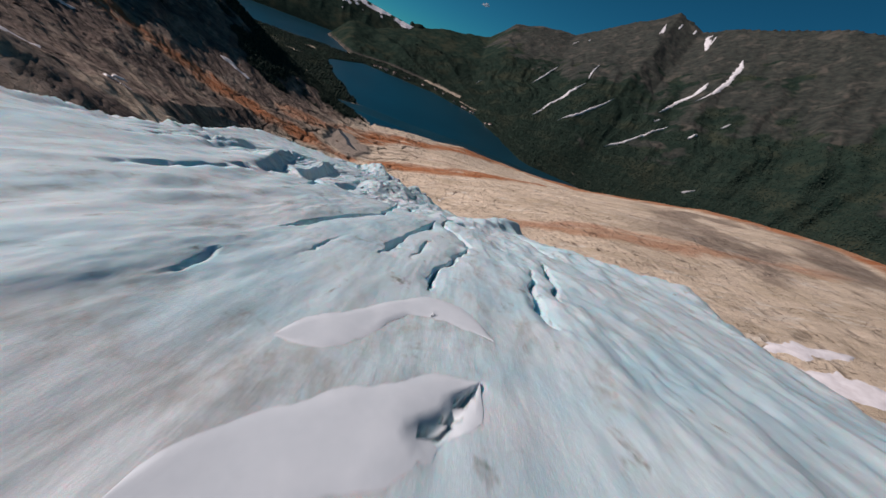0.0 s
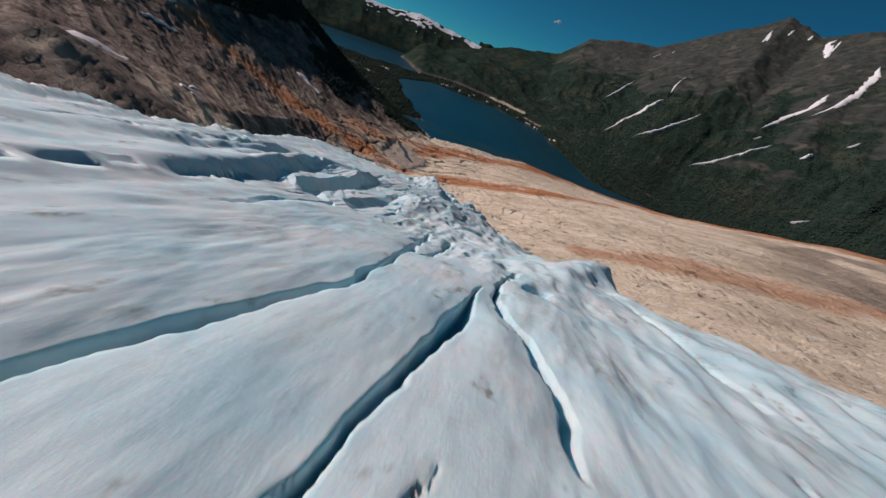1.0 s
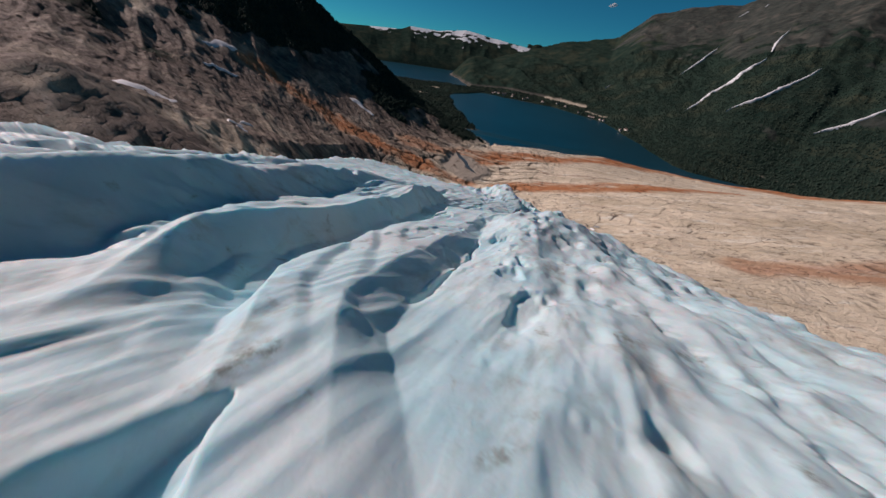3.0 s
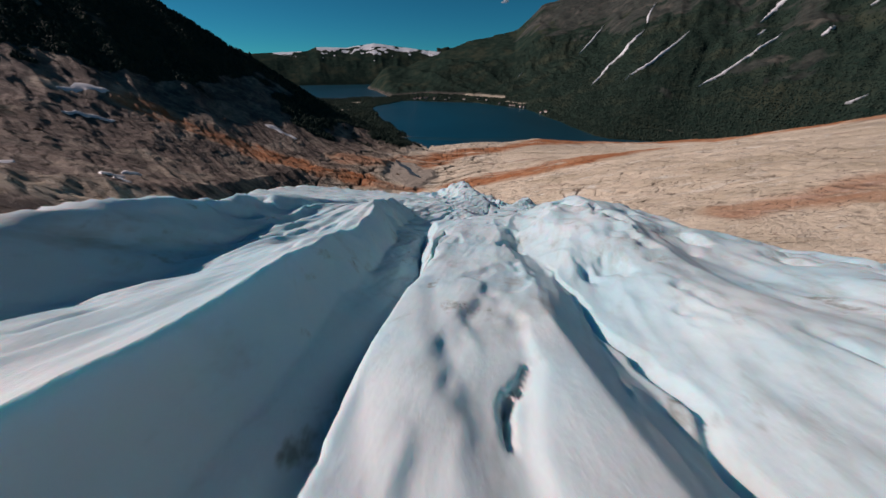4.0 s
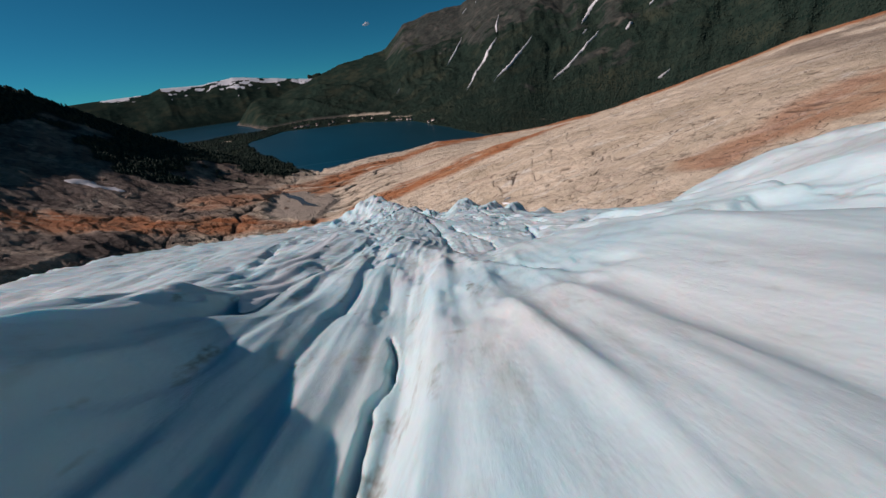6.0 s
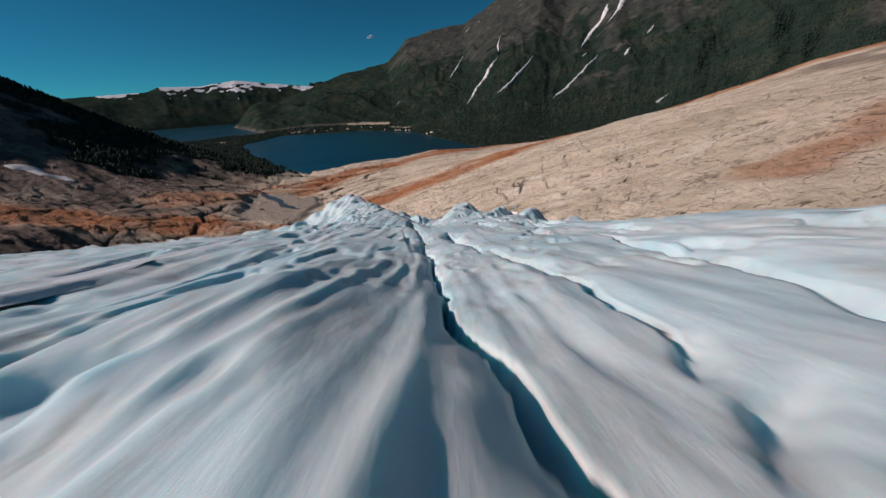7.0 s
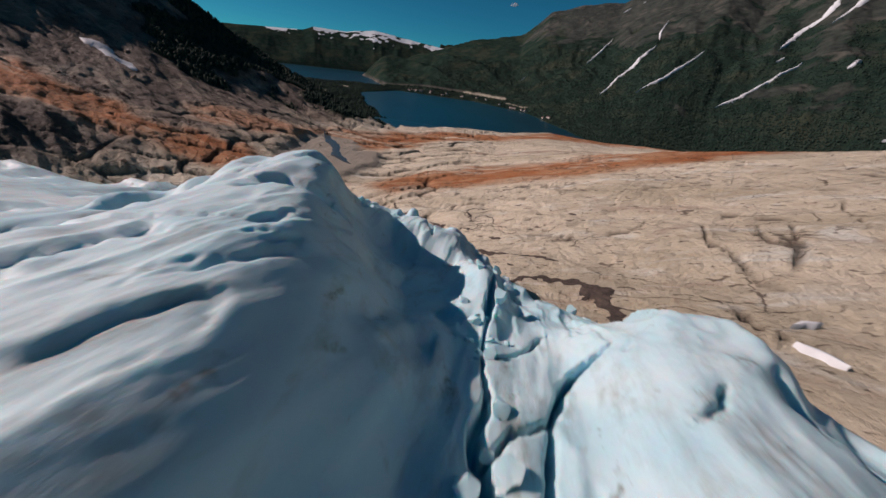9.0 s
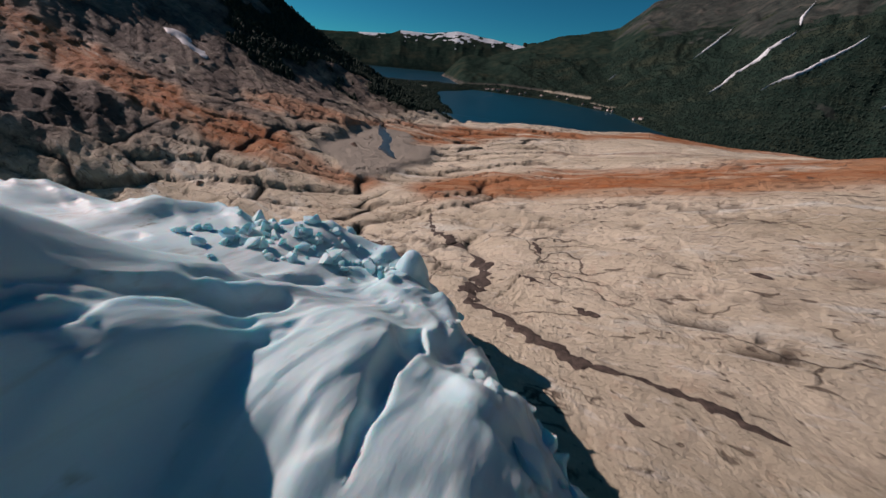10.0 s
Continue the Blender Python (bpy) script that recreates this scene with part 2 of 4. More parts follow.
def in_lake(x, y):
    wob = 14 * fbm(x / 60, y / 60, 91, 4)
    left, right = np.interp(y, *SHORE_L.T) + wob, np.interp(y, *SHORE_R.T) + wob
    return np.minimum(np.minimum(x - left, right - x), np.minimum((y - 508), 1262 - y + wob))


def slab_plane(x, y):
    return -91.2 + 0.294 * x - 0.017 * (y - 200) - 0.05 * np.clip(x - 90, 0, 400)


def terrain(x, y):
    """The height of the rock and the mountains, and the fields that tell what covers them."""
    dx, dy = x - OX, y - OY
    dist, az = np.hypot(dx, dy), np.degrees(np.arctan2(dx, dy))
    # tan slabs, with a crest beyond which they fall to the lake
    cd, cz = np.interp(az, CREST[:, 0], CREST[:, 1]), np.interp(az, CREST[:, 0], CREST[:, 2])
    slab = slab_plane(x, y)
    at_crest = slab_plane(OX + cd * np.sin(np.radians(az)), OY + cd * np.cos(np.radians(az)))
    slab = slab + smooth(0.3, 1.0, dist / cd) * (cz - at_crest)
    beyond = dist - cd + 9 * fbm(x / 60, y / 60, 12, 3)
    slab = smin(slab, slab - 0.45 * beyond, 9)
    slab = smax(slab, -142 + 0 * x, 6)
    # left slope with its spur
    fd, fz, cd, cz = (np.interp(az, LEFT[:, 0], LEFT[:, k]) for k in range(1, 5))
    sl = (dist - fd) / (cd - fd)
    spur = fz + np.where(sl > 0, (cz - fz) * np.abs(sl) ** 1.5, np.maximum(cz - fz, 30 + 130 * smooth(-55, -85, az)) * sl)
    spur = spur + smooth(0.05, 0.6, sl) * (6.5 * ridged((0.918 * x - 0.397 * y) / 120, (0.397 * x + 0.918 * y) / 34, 15, 4) + 2 * fbm(x / 20, y / 20, 16, 3))
    spur = smin(spur, cz - 0.45 * (dist - cd) + 4 * fbm(x / 25, y / 25, 17, 3), 10)
    spur = np.where(az > -10, -200, spur)
    on_spur = spur - slab
    z = smax(slab, spur, 8)
    # flat wooded land between the lake and the fjord
    flat = -133 + 3 * fbm(x / 140, y / 140, 3, 3) - 60 * np.clip((dist - 1350) / 500, 0, 1) * np.clip((-18 - az) / 6, 0, 1)
    z = np.where(dist > 500, np.maximum(z, np.where(az < -5, flat, -150)), z)
    # right mountains
    cd, ce, fd = (np.interp(az, RIGHT[:, 0], RIGHT[:, k]) for k in range(1, 4))
    cz = -65 + cd * np.tan(np.radians(ce))
    sr = (dist - fd) / (cd - fd)
    up = np.clip(sr, 0, 1)
    m = -137 + (cz + 137) * (0.35 * up + 0.65 * up ** 1.5)
    lean = az + 16 * up
    gul = ridged(lean / 7 + 0.35 * fbm(dist / 300, az / 8, 8, 3), dist / 2200, 21, 5, 0.55)
    m = m + np.clip(sr * 3, 0, 1) * np.clip(1.25 - sr, 0.2, 1) * (34 * gul * (0.4 + up) + 15 * fbm(az / 2.2, dist / 160, 24, 5))
    m = np.where(sr > 1, cz - (dist - cd) * 0.5 + 12 * fbm(az / 1.2, dist / 300, 26, 3), m)
    m = m - 130 * smooth(-25, -31, az)
    m = np.where((sr > 0) & (az > -32), m, -300)
    on_right = m - z
    z = smax(z, m, 10)
    # far mountains across the fjord
    fe = np.interp(az, [-70, -50, -45, -37, -35.7, -31, -27, -20, -16, -10], [2.0, 2.0, 2.1, 2.6, 3.1, 3.1, 3.7, 2.9, 2.5, 2.2])
    fz = -65 + 3500 * np.tan(np.radians(fe))
    sf = np.clip((dist - 2450) / 1050, 0, 1.6)
    far = -139 + (fz + 139) * np.where(sf < 1, sf ** 0.8, 1 - 0.6 * (sf - 1)) + 40 * ridged(az / 4, dist / 900, 31, 5) * np.clip(sf * 2, 0, 1) * np.clip(1.1 - sf, 0.08, 1)
    peaks = -65 + 4300 * np.tan(np.radians(3.0)) + 34 * ridged(az / 1.6, dist / 500, 35, 4) - 0.5 * np.abs(dist - 4250)
    far = np.where((np.abs(az + 14) < 3.2) & (dist > 3900), np.maximum(far, peaks - 16 * np.clip(np.abs(az + 14) - 1.8, 0, 3)), far)
    is_far = (dist > 2300) & (az < 0) & (far > z)
    z = np.where((dist > 2300) & (az < 0), np.maximum(z, far), z)
    # lake basin
    lake = in_lake(x, y)
    basin = LAKE - np.clip(lake, -40, 40) * 0.25
    z = np.where((dist > 330) & (lake > -40) & (beyond > -5), np.minimum(z, basin), z)
    # sand flat with the melt stream
    sand = smooth(1.25, 0.8, np.hypot((x + 146 + 0.4 * (y - 345)) / 26, (y - 345) / 30) + 0.5 * fbm(x / 18, y / 18, 93, 3))
    z = z * (1 - sand) + (-121.4) * sand
    # relief of the bare rock: long backs, steps along the strike and open joints
    near = np.clip(1.15 - dist / 800, 0, 1) * (1 - sand)
    u, v = 0.918 * x - 0.397 * y, 0.397 * x + 0.918 * y
    wu, wv = u + 9 * fbm(u / 26, v / 26, 95, 3), v + 5 * fbm(u / 20, v / 20, 97, 3)
    west = smooth(-70, -100, x)
    z = z + near * (2.6 * fbm(u / 70, v / 24, 5, 5) + (0.9 - 0.6 * west) * ridged(u / 30, v / 7, 6, 4))
    gap2, own2 = cells(wu / 8.5 + 7, wv / 3.6, 107)
    patchy = smooth(-0.12, 0.18, fbm(u / 45, v / 30, 111, 3))
    rough = smooth(2, 14, on_spur)
    long_crack = smooth(0.018, 0.005, np.abs(fbm(u / 46, v / 13, 151, 3))) * smooth(0.06, 0.2, fbm(u / 12, v / 12, 153, 2))
    cross_crack = smooth(0.018, 0.005, np.abs(fbm(u / 13, v / 52, 155, 3))) * smooth(0.2, 0.34, fbm(u / 11, v / 11, 157, 2))
    hollow = smooth(0.34, 0.44, fbm(u / 4.5, v / 2.4, 159, 3)) * patchy
    open_joint = np.maximum(np.maximum(long_crack, cross_crack), 0.7 * hollow)
    backs, whose = cells((0.876 * x + 0.48 * y + 9 * fbm(u / 34, v / 34, 141, 3)) / 38, (0.876 * y - 0.48 * x + 4 * fbm(u / 18, v / 18, 143, 3)) / 11, 145)
    left = smooth(-58, -84, x) * smooth(40, 8, on_spur)
    step = np.floor((v + 6 * fbm(u / 40, v / 40, 161, 3)) / 9)
    within = (v + 6 * fbm(u / 40, v / 40, 161, 3)) / 9 - step
    z = z + near * (0.8 * (within - 0.5) * smooth(1.0, 0.93, within) * patchy * (1 - 0.7 * west) - 0.6 * open_joint + rough * (0.9 * (own2 - 0.5) + 1.3 * ridged(u / 40, v / 9, 163, 5)) - rough * 0.4 * smooth(0.10, 0.03, gap2))
    z = z + near * left * (2.4 * (whose - 0.5) + 0.9 * smooth(0.0, 0.25, backs) - 1.7 * smooth(0.05, 0.012, backs))
    # what covers it
    n1, n2 = fbm(x / 50, y / 50, 121, 4), fbm(x / 220, y / 220, 125, 4)
    caps = np.interp(az, [-42, -41, -38.6, -37.6, -36, -35, -31, -26, -20.5, -20, -19.4, -17, -16], [0, 0.6, 0.7, 0, 0, 1, 0.8, 1.3, 1, 0.2, 0.8, 0.8, 0])
    snow = is_far * smooth(0.0, 0.05, sf - 1.0 + 0.20 * caps + 0.5 * fbm(az / 0.9, dist / 90, 127, 4) * caps) * (caps > 0.05) * (dist < 3600)
    joint = near * np.maximum(np.maximum(open_joint, left * smooth(0.10, 0.03, backs)), 0.8 * smooth(0.05, 0.01, gap2) * rough * smooth(0.5, 0.7, own2))
    grey = np.maximum(smooth(4, 20, on_spur) * smooth(-0.30, 0.15, n1 + 0.28 + 0.4 * sl), smooth(0, 30, on_right))
    grey = np.maximum(grey, np.where(is_far | (dist > 1300), 1, 0))
    grey = np.maximum(grey, 0.7 * smooth(90, 170, x + 0.4 * (200 - y)) * smooth(0.0, 0.3, n1 + 0.1) * (beyond < 0))
    tree_line = np.interp(az, [-9, -5, -1, 5, 20, 40, 70], [1.4, 1.2, 0.88, 0.66, 0.52, 0.50, 0.54])
    forest = smooth(5, 25, on_right) * smooth(0.12, -0.12, up - tree_line + 0.36 * n2 + 0.24 * n1 + 0.2 * gul)
    forest = np.maximum(forest, np.where((dist > 500) & (az < -5) & (on_right < 10), smooth(0.5, 3, z - LAKE), 0))
    # crest woods; left of azimuth -62 their dark colour also stands in for shade
    forest = np.maximum(forest, smooth(0.45, 0.75, sl + 0.5 * n1) * smooth(5, 15, on_spur) * np.interp(az, [-110, -80], [0, 1]))
    forest = np.maximum(forest, np.where(is_far, smooth(1.0, 0.8, sf + 0.5 * n2), 0))
    forest = np.maximum(forest, smooth(8, 40, beyond) * smooth(40, 80, x) * smooth(700, 600, dist))
    forest = np.maximum(forest, (lake > -70) * (dist > 520) * smooth(-1.5, -0.5, z - LAKE))
    orange = np.maximum(smooth(24, 10, near_line([(-88, 316), (-60, 322), (-35, 320), (-5, 330), (25, 345), (70, 390), (130, 440)], x, y) + 14 * n1),
                        smooth(32, 12, near_line([(-144, 380), (-122, 428), (-90, 470), (-40, 520), (20, 560)], x, y) + 16 * n1))
    orange = np.maximum(orange, 0.6 * smooth(12, 4, near_line([(40, 200), (100, 208), (190, 216), (280, 232)], x, y) + 16 * n1))
    orange = np.maximum(orange, smooth(22, 8, np.abs(beyond + 12) + 10 * n1) * smooth(4, 14, az))
    orange = np.maximum(orange, smooth(17, 6, near_line([(-330, 262), (-258, 290), (-224, 294), (-192, 300), (-172, 305)], x, y) + 22 * n1))
    orange = np.maximum(orange, 0.8 * smooth(12, 4, near_line([(-162, 301), (-141, 305), (-123, 308)], x, y) + 20 * n1))
    orange = np.maximum(orange, 0.8 * smooth(22, 6, near_line([(-220, 345), (-195, 353), (-178, 360), (-172, 400)], x, y) + 26 * n1))
    return z, {"grey": grey * (1 - orange), "forest": forest, "orange": orange, "joint": joint, "sand": sand, "snow": snow, "spur": on_spur, "right": on_right, "far": is_far * 1.0, "crag": np.maximum(smooth(0, 20, on_right), is_far * 1.0)}


def ground(x, y):
    return terrain(x, y)[0]


# the valley past the slabs' crest: by azimuth, where it begins; by distance, it is scaled out from the camera's place
# at 1 s to fit the view
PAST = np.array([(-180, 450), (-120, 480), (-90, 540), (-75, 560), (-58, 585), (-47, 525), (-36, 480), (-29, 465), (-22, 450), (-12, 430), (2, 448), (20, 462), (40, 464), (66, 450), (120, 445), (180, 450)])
EYE_AT_1S = np.array([-2.0, 23.6, -7.9])


def stretch_from_eye(verts):
    """Places of the plan scaled out from the camera's place at 1 s, to fit its view."""
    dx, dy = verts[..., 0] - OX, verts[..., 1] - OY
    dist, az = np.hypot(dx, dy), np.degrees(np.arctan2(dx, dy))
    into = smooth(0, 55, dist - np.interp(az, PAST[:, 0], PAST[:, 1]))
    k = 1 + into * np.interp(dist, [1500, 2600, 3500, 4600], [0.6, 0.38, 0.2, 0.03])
    return EYE_AT_1S + (verts - EYE_AT_1S) * k[..., None]


def grid_object(name, X, Y, Z, mat, keep=None, attrs=()):
    """A mesh from a grid of places."""
    n, m = X.shape
    verts = stretch_from_eye(np.stack([X.ravel(), Y.ravel(), Z.ravel()], 1))
    fields = {k: v.ravel() for k, v in dict(attrs).items()}
    idx = np.arange(n * m).reshape(n, m)
    quads = np.stack([idx[:-1, :-1], idx[1:, :-1], idx[1:, 1:], idx[:-1, 1:]], -1).reshape(-1, 4)
    if keep is not None:
        quads = quads[keep.ravel()]
        used = np.unique(quads)
        remap = np.zeros(n * m, int)
        remap[used] = np.arange(len(used))
        verts, quads = verts[used], remap[quads]
        fields = {k: v[used] for k, v in fields.items()}
    me = bpy.data.meshes.new(name)
    me.vertices.add(len(verts))
    me.vertices.foreach_set("co", verts.ravel())
    me.loops.add(quads.size)
    me.loops.foreach_set("vertex_index", quads.ravel())
    me.polygons.add(len(quads))
    me.polygons.foreach_set("loop_start", np.arange(0, quads.size, 4))
    me.polygons.foreach_set("loop_total", np.full(len(quads), 4))
    me.update(calc_edges=True)
    me.polygons.foreach_set("use_smooth", np.ones(len(quads), bool))
    for key, values in fields.items():
        me.attributes.new(key, "FLOAT", "POINT").data.foreach_set("value", values.astype(np.float32))
    me.materials.append(mat)
    return new(name, me)


AZ = np.radians(np.concatenate([np.linspace(-180, -112, 50, endpoint=False), np.linspace(-112, 62, 960, endpoint=False), np.linspace(62, 180, 110)]))
RAD = np.concatenate([[0.5], np.arange(30, 300, 1.0), np.geomspace(300, 4600, 330)])
A, D = np.meshgrid(AZ, RAD)
GX, GY = OX + D * np.sin(A), OY + D * np.cos(A)
GZ, FIELDS = terrain(GX, GY)


def faces_where(mask):
    return (mask[:-1, :-1] + mask[1:, :-1] + mask[1:, 1:] + mask[:-1, 1:]) > 2


COVER = {k: FIELDS[k] for k in ("grey", "forest", "orange", "joint", "sand", "snow", "crag")}
far_part = faces_where(FIELDS["far"] * 1.0)
right_part = faces_where((FIELDS["right"] > 6) * 1.0) & ~far_part
left_part = faces_where((FIELDS["spur"] > 3) * 1.0) & ~far_part & ~right_part
for name, label, part in (("ground", "glacier-polished tan and orange rock slabs with open joints", ~(far_part | right_part | left_part)),
                          ("mountain_left", "steep shaded mountainside of broken brown rock with woods on its crest", left_part),
                          ("mountain_right", "green wooded mountain wall under grey rock summits", right_part),
                          ("mountain_far", "distant dark mountains across the fjord", far_part)):
    tagged(grid_object(name, GX, GY, GZ, ROCK, part, COVER), label, "mountain" if "mountain" in name else "ground", kind="structure")

# lake and fjord
shown = (np.degrees(AZ) > -82) & (np.degrees(AZ) < 42)
WX, WY = GX[300:, shown][:, ::3], GY[300:, shown][:, ::3]
water = grid_object("water", WX, WY, np.full(WX.shape, LAKE), WATER)
tagged(water, "calm deep blue lake and fjord water", "water", kind="structure")


# ---- glacier ----
ICE_Y = np.array([-60, 0, 25, 44, 62, 80, 91, 102, 121, 133, 149, 166, 183, 199, 215, 230, 240, 250, 262, 300])
ICE_Z = np.array([12, -7, -15.5, -22.5, -33, -40.5, -44.5, -48, -56, -62, -67.5, -73, -80, -86, -92, -97.6, -99.2, -101.5, -107, -122])
RIDGES, SLOTS = [], []


def ridge(pts, heights, left, right, sharp=False):
    """A crest of ice along pts (x, y), so many metres high, with the widths of its two flanks; sharp: straight flanks."""
    RIDGES.append((np.array(pts, float), np.array(heights, float), left, right, sharp))


def slot(pts, width, depth):
    """A crevasse along pts (x, y)."""
    SLOTS.append((np.array(pts, float), width, depth))


def along(pts, x, y):
    """Distance to a polyline, the side (right +), and how far along it the nearest place lies (in points)."""
    best, side, where = np.full(x.shape, 1e9), np.zeros(x.shape), np.zeros(x.shape)
    for k, (p, q) in enumerate(zip(pts[:-1], pts[1:])):
        d = q - p
        n = np.hypot(*d)
        d = d / n
        s = (x - p[0]) * d[0] + (y - p[1]) * d[1]
        c = (x - p[0]) * d[1] - (y - p[1]) * d[0]
        sc = np.clip(s, 0, n)
        far = np.hypot(c, s - sc)
        hit = far < best
        best, side, where = np.where(hit, far, best), np.where(hit, c, side), np.where(hit, k + sc / n, where)
    return best, side, where


def around(pts, margin, x, y):
    """Which places lie near a polyline's box."""
    (x0, y0), (x1, y1) = pts.min(0) - margin, pts.max(0) + margin
    return (x > x0) & (x < x1) & (y > y0) & (y < y1)


ridge([(-36, 27), (-42, 42), (-48, 50), (-57, 62), (-68, 78), (-76, 96), (-84, 112)], [0.3, 1.0, 1.5, 1.9, 2.2, 1.8, 0.6], 14.0, 2.2, True)
ridge([(-21.5, 18), (-25, 30), (-32, 44), (-38, 54), (-44, 65), (-50, 75), (-55, 86), (-60, 100), (-64, 112)], [0.3, 0.8, 1.5, 2.3, 3.0, 3.0, 2.6, 2.2, 0.8], 12.0, 2.6, True)
ridge([(-56, 98), (-63, 116), (-68, 130), (-72, 142)], [0.6, 1.7, 1.4, 0.3], 9.0, 3.0, True)
ridge([(-41.5, 126), (-44, 134), (-46.8, 140), (-48.6, 148), (-50.5, 160), (-52, 172)], [0.5, 1.2, 1.3, 0.9, 0.6, 0.2], 8.0, 4.2, True)
ridge([(-46, 166), (-48, 182), (-51.5, 198), (-56, 211), (-62, 221), (-66, 227.3), (-67, 230), (-68, 233), (-69, 237), (-70, 246)], [0.4, 2.0, 4.2, 6.6, 9.2, 11.0, 8.2, 4.6, 1.2, 0.5], 18.0, 7.4)
ridge([(-62, 236), (-57.5, 236.8), (-53.5, 236.2)], [3.2, 4.2, 2.2], 5.0, 7.0)
ridge([(-58.5, 231.5), (-55.5, 232.5), (-52, 234)], [2.2, 3.0, 2.0], 5.0, 4.5)
ridge([(-49.0, 230), (-46.4, 225), (-44.8, 219)], [2.0, 3.2, 1.8], 3.0, 3.6)
ridge([(-64, 130), (-60, 150), (-64, 175)], [0.8, 1.2, 0.8], 7.0, 7.0)
ridge([(-39.0, 190), (-36.2, 205), (-34.8, 216.5)], [0.4, 2.4, 4.2], 4.0, 9.0)
ridge([(-31, 193), (-27, 198), (-24, 205)], [0.6, 2.2, 1.2], 3.5, 3.0)
ridge([(-25, 190), (-19, 196), (-16, 202)], [0.8, 2.4, 1.4], 3.5, 3.0)
ridge([(-20, 182), (-13, 187), (-11, 194)], [0.6, 2.0, 1.0], 3.0, 3.0)
ridge([(-14, 172), (-7, 176), (-5, 182)], [0.6, 2.0, 1.0], 3.0, 3.0)
ridge([(-20, 60), (-16, 74), (-15, 84)], [0.5, 0.6, 0.3], 3.0, 3.0)
ridge([(3, 52), (8, 66), (16, 79), (19, 86), (21, 94)], [0.8, 1.6, 5.2, 6.0, 1.5], 6.0, 5.0)
slot([(-10.6, 17), (-10.3, 24), (-9.2, 30), (-8.5, 36), (-8.8, 41), (-10, 49), (-13, 66)], 0.45, 2.2)
slot([(-3.9, 18), (-3.5, 27), (-3.0, 32), (-1.9, 43)], 0.55, 3.0)
slot([(0.3, 14.5), (0.6, 19), (1.5, 22), (3, 29)], 0.3, 2.5)
slot([(-24.5, 16), (-25.5, 30), (-30, 44), (-34, 52)], 0.5, 2.0)
slot([(-38, 28), (-50, 46), (-65, 66), (-85, 100)], 0.6, 1.6)
slot([(9.8, 19), (11, 24), (13, 36)], 0.35, 2.5)
slot([(-7.2, 13), (-7.2, 20)], 0.1, 0.3)
slot([(-1.6, 19), (-1, 28)], 0.2, 1.5)
slot([(3.3, 29.5), (3.0, 34), (0.9, 38.6), (-0.5, 42), (-0.6, 45), (1, 53)], 0.42, 2.8)
slot([(-1.2, 49), (1.5, 47.5), (4, 48.6)], 0.7, 3)
slot([(-8.3, 45.5), (-8.0, 49), (-7.9, 54), (-9, 64)], 0.5, 2.0)
slot([(-20.5, 36), (-22.5, 45), (-25, 52), (-25.6, 57)], 0.9, 1.0)
slot([(-26.6, 64), (-27.4, 70), (-28.8, 78), (-31.6, 90)], 0.3, 0.6)
slot([(-32.7, 73.5), (-32.4, 76.5)], 0.22, 1.6)
slot([(-35.2, 70), (-37.5, 76), (-38.6, 81), (-39.4, 86), (-40.5, 91), (-42.2, 95), (-43.6, 100), (-45.1, 105), (-46.0, 112), (-46.0, 121)], 0.34, 2.2)
slot([(-37.9, 81), (-38.5, 85), (-38.7, 88), (-39.4, 92), (-40.3, 97)], 0.2, 1.6)
slot([(-40.9, 91.5), (-41.1, 95), (-41.4, 98)], 0.1, 0.6)
slot([(-36.5, 104), (-34, 112), (-31, 122)], 0.16, 0.8)
slot([(-41, 131), (-42.2, 138.5), (-43.1, 152), (-43.4, 158), (-45, 172), (-46, 184)], 0.21, 2.6)
slot([(-39.6, 149), (-40.3, 154), (-41.2, 161)], 0.2, 2.0)
slot([(-38.6, 136), (-38.2, 144), (-39.2, 150)], 0.2, 1.8)
slot([(-39.8, 168), (-40.8, 171), (-41.7, 175.5), (-42.4, 188)], 0.22, 2.0)
slot([(-42.6, 186), (-43.2, 193), (-43.3, 201), (-44.6, 212), (-45.6, 226)], 0.55, 2.4)
slot([(-42.4, 200), (-41.2, 207), (-40.2, 212), (-37.5, 215)], 0.3, 2.0)
slot([(-44.4, 204), (-42.6, 208), (-40.2, 209.5)], 0.25, 1.6)
slot([(-45.6, 212), (-42.8, 214), (-40.6, 218)], 0.3, 1.8)
slot([(-37.0, 208.5), (-35.6, 209.6), (-34.4, 210.8)], 0.2, 0.6)
slot([(-9.0, 7.2), (-9.7, 10.9)], 0.5, 0.7)
slot([(1.4, 4.6), (2.2, 4.9), (3.5, 7.2)], 0.25, 1.6)
slot([(8.3, 14), (7.8, 17), (9.5, 28)], 0.3, 2.5)
slot([(-36.5, 131), (-33, 142), (-31, 152)], 0.4, 1.2)
slot([(-30, 126), (-25, 138), (-22, 150)], 0.5, 1.4)
slot([(16, 40), (14, 60), (8, 82)], 0.4, 1.1)
slot([(-66, 140), (-74, 164), (-80, 190)], 0.7, 1.2)
slot([(-57.5, 219.5), (-60.5, 217.6), (-64, 217)], 2.0, 1.7)
slot([(-74, 222), (-84, 228), (-96, 231)], 0.8, 1.6)
slot([(-57, 241), (-55.4, 236), (-54, 232)], 0.9, 1.3)
slot([(-46.9, 169.4), (-46.2, 171.6)], 0.7, 0.5)
slot([(-44.9, 169.8), (-44.4, 172)], 0.5, 0.3)
slot([(-50.2, 168), (-48.6, 170.4)], 0.8, 0.5)
slot([(-47.2, 186.4), (-46.6, 188.6)], 0.5, 0.15)
slot([(-49.4, 151.4), (-48, 153.4)], 0.9, 0.25)
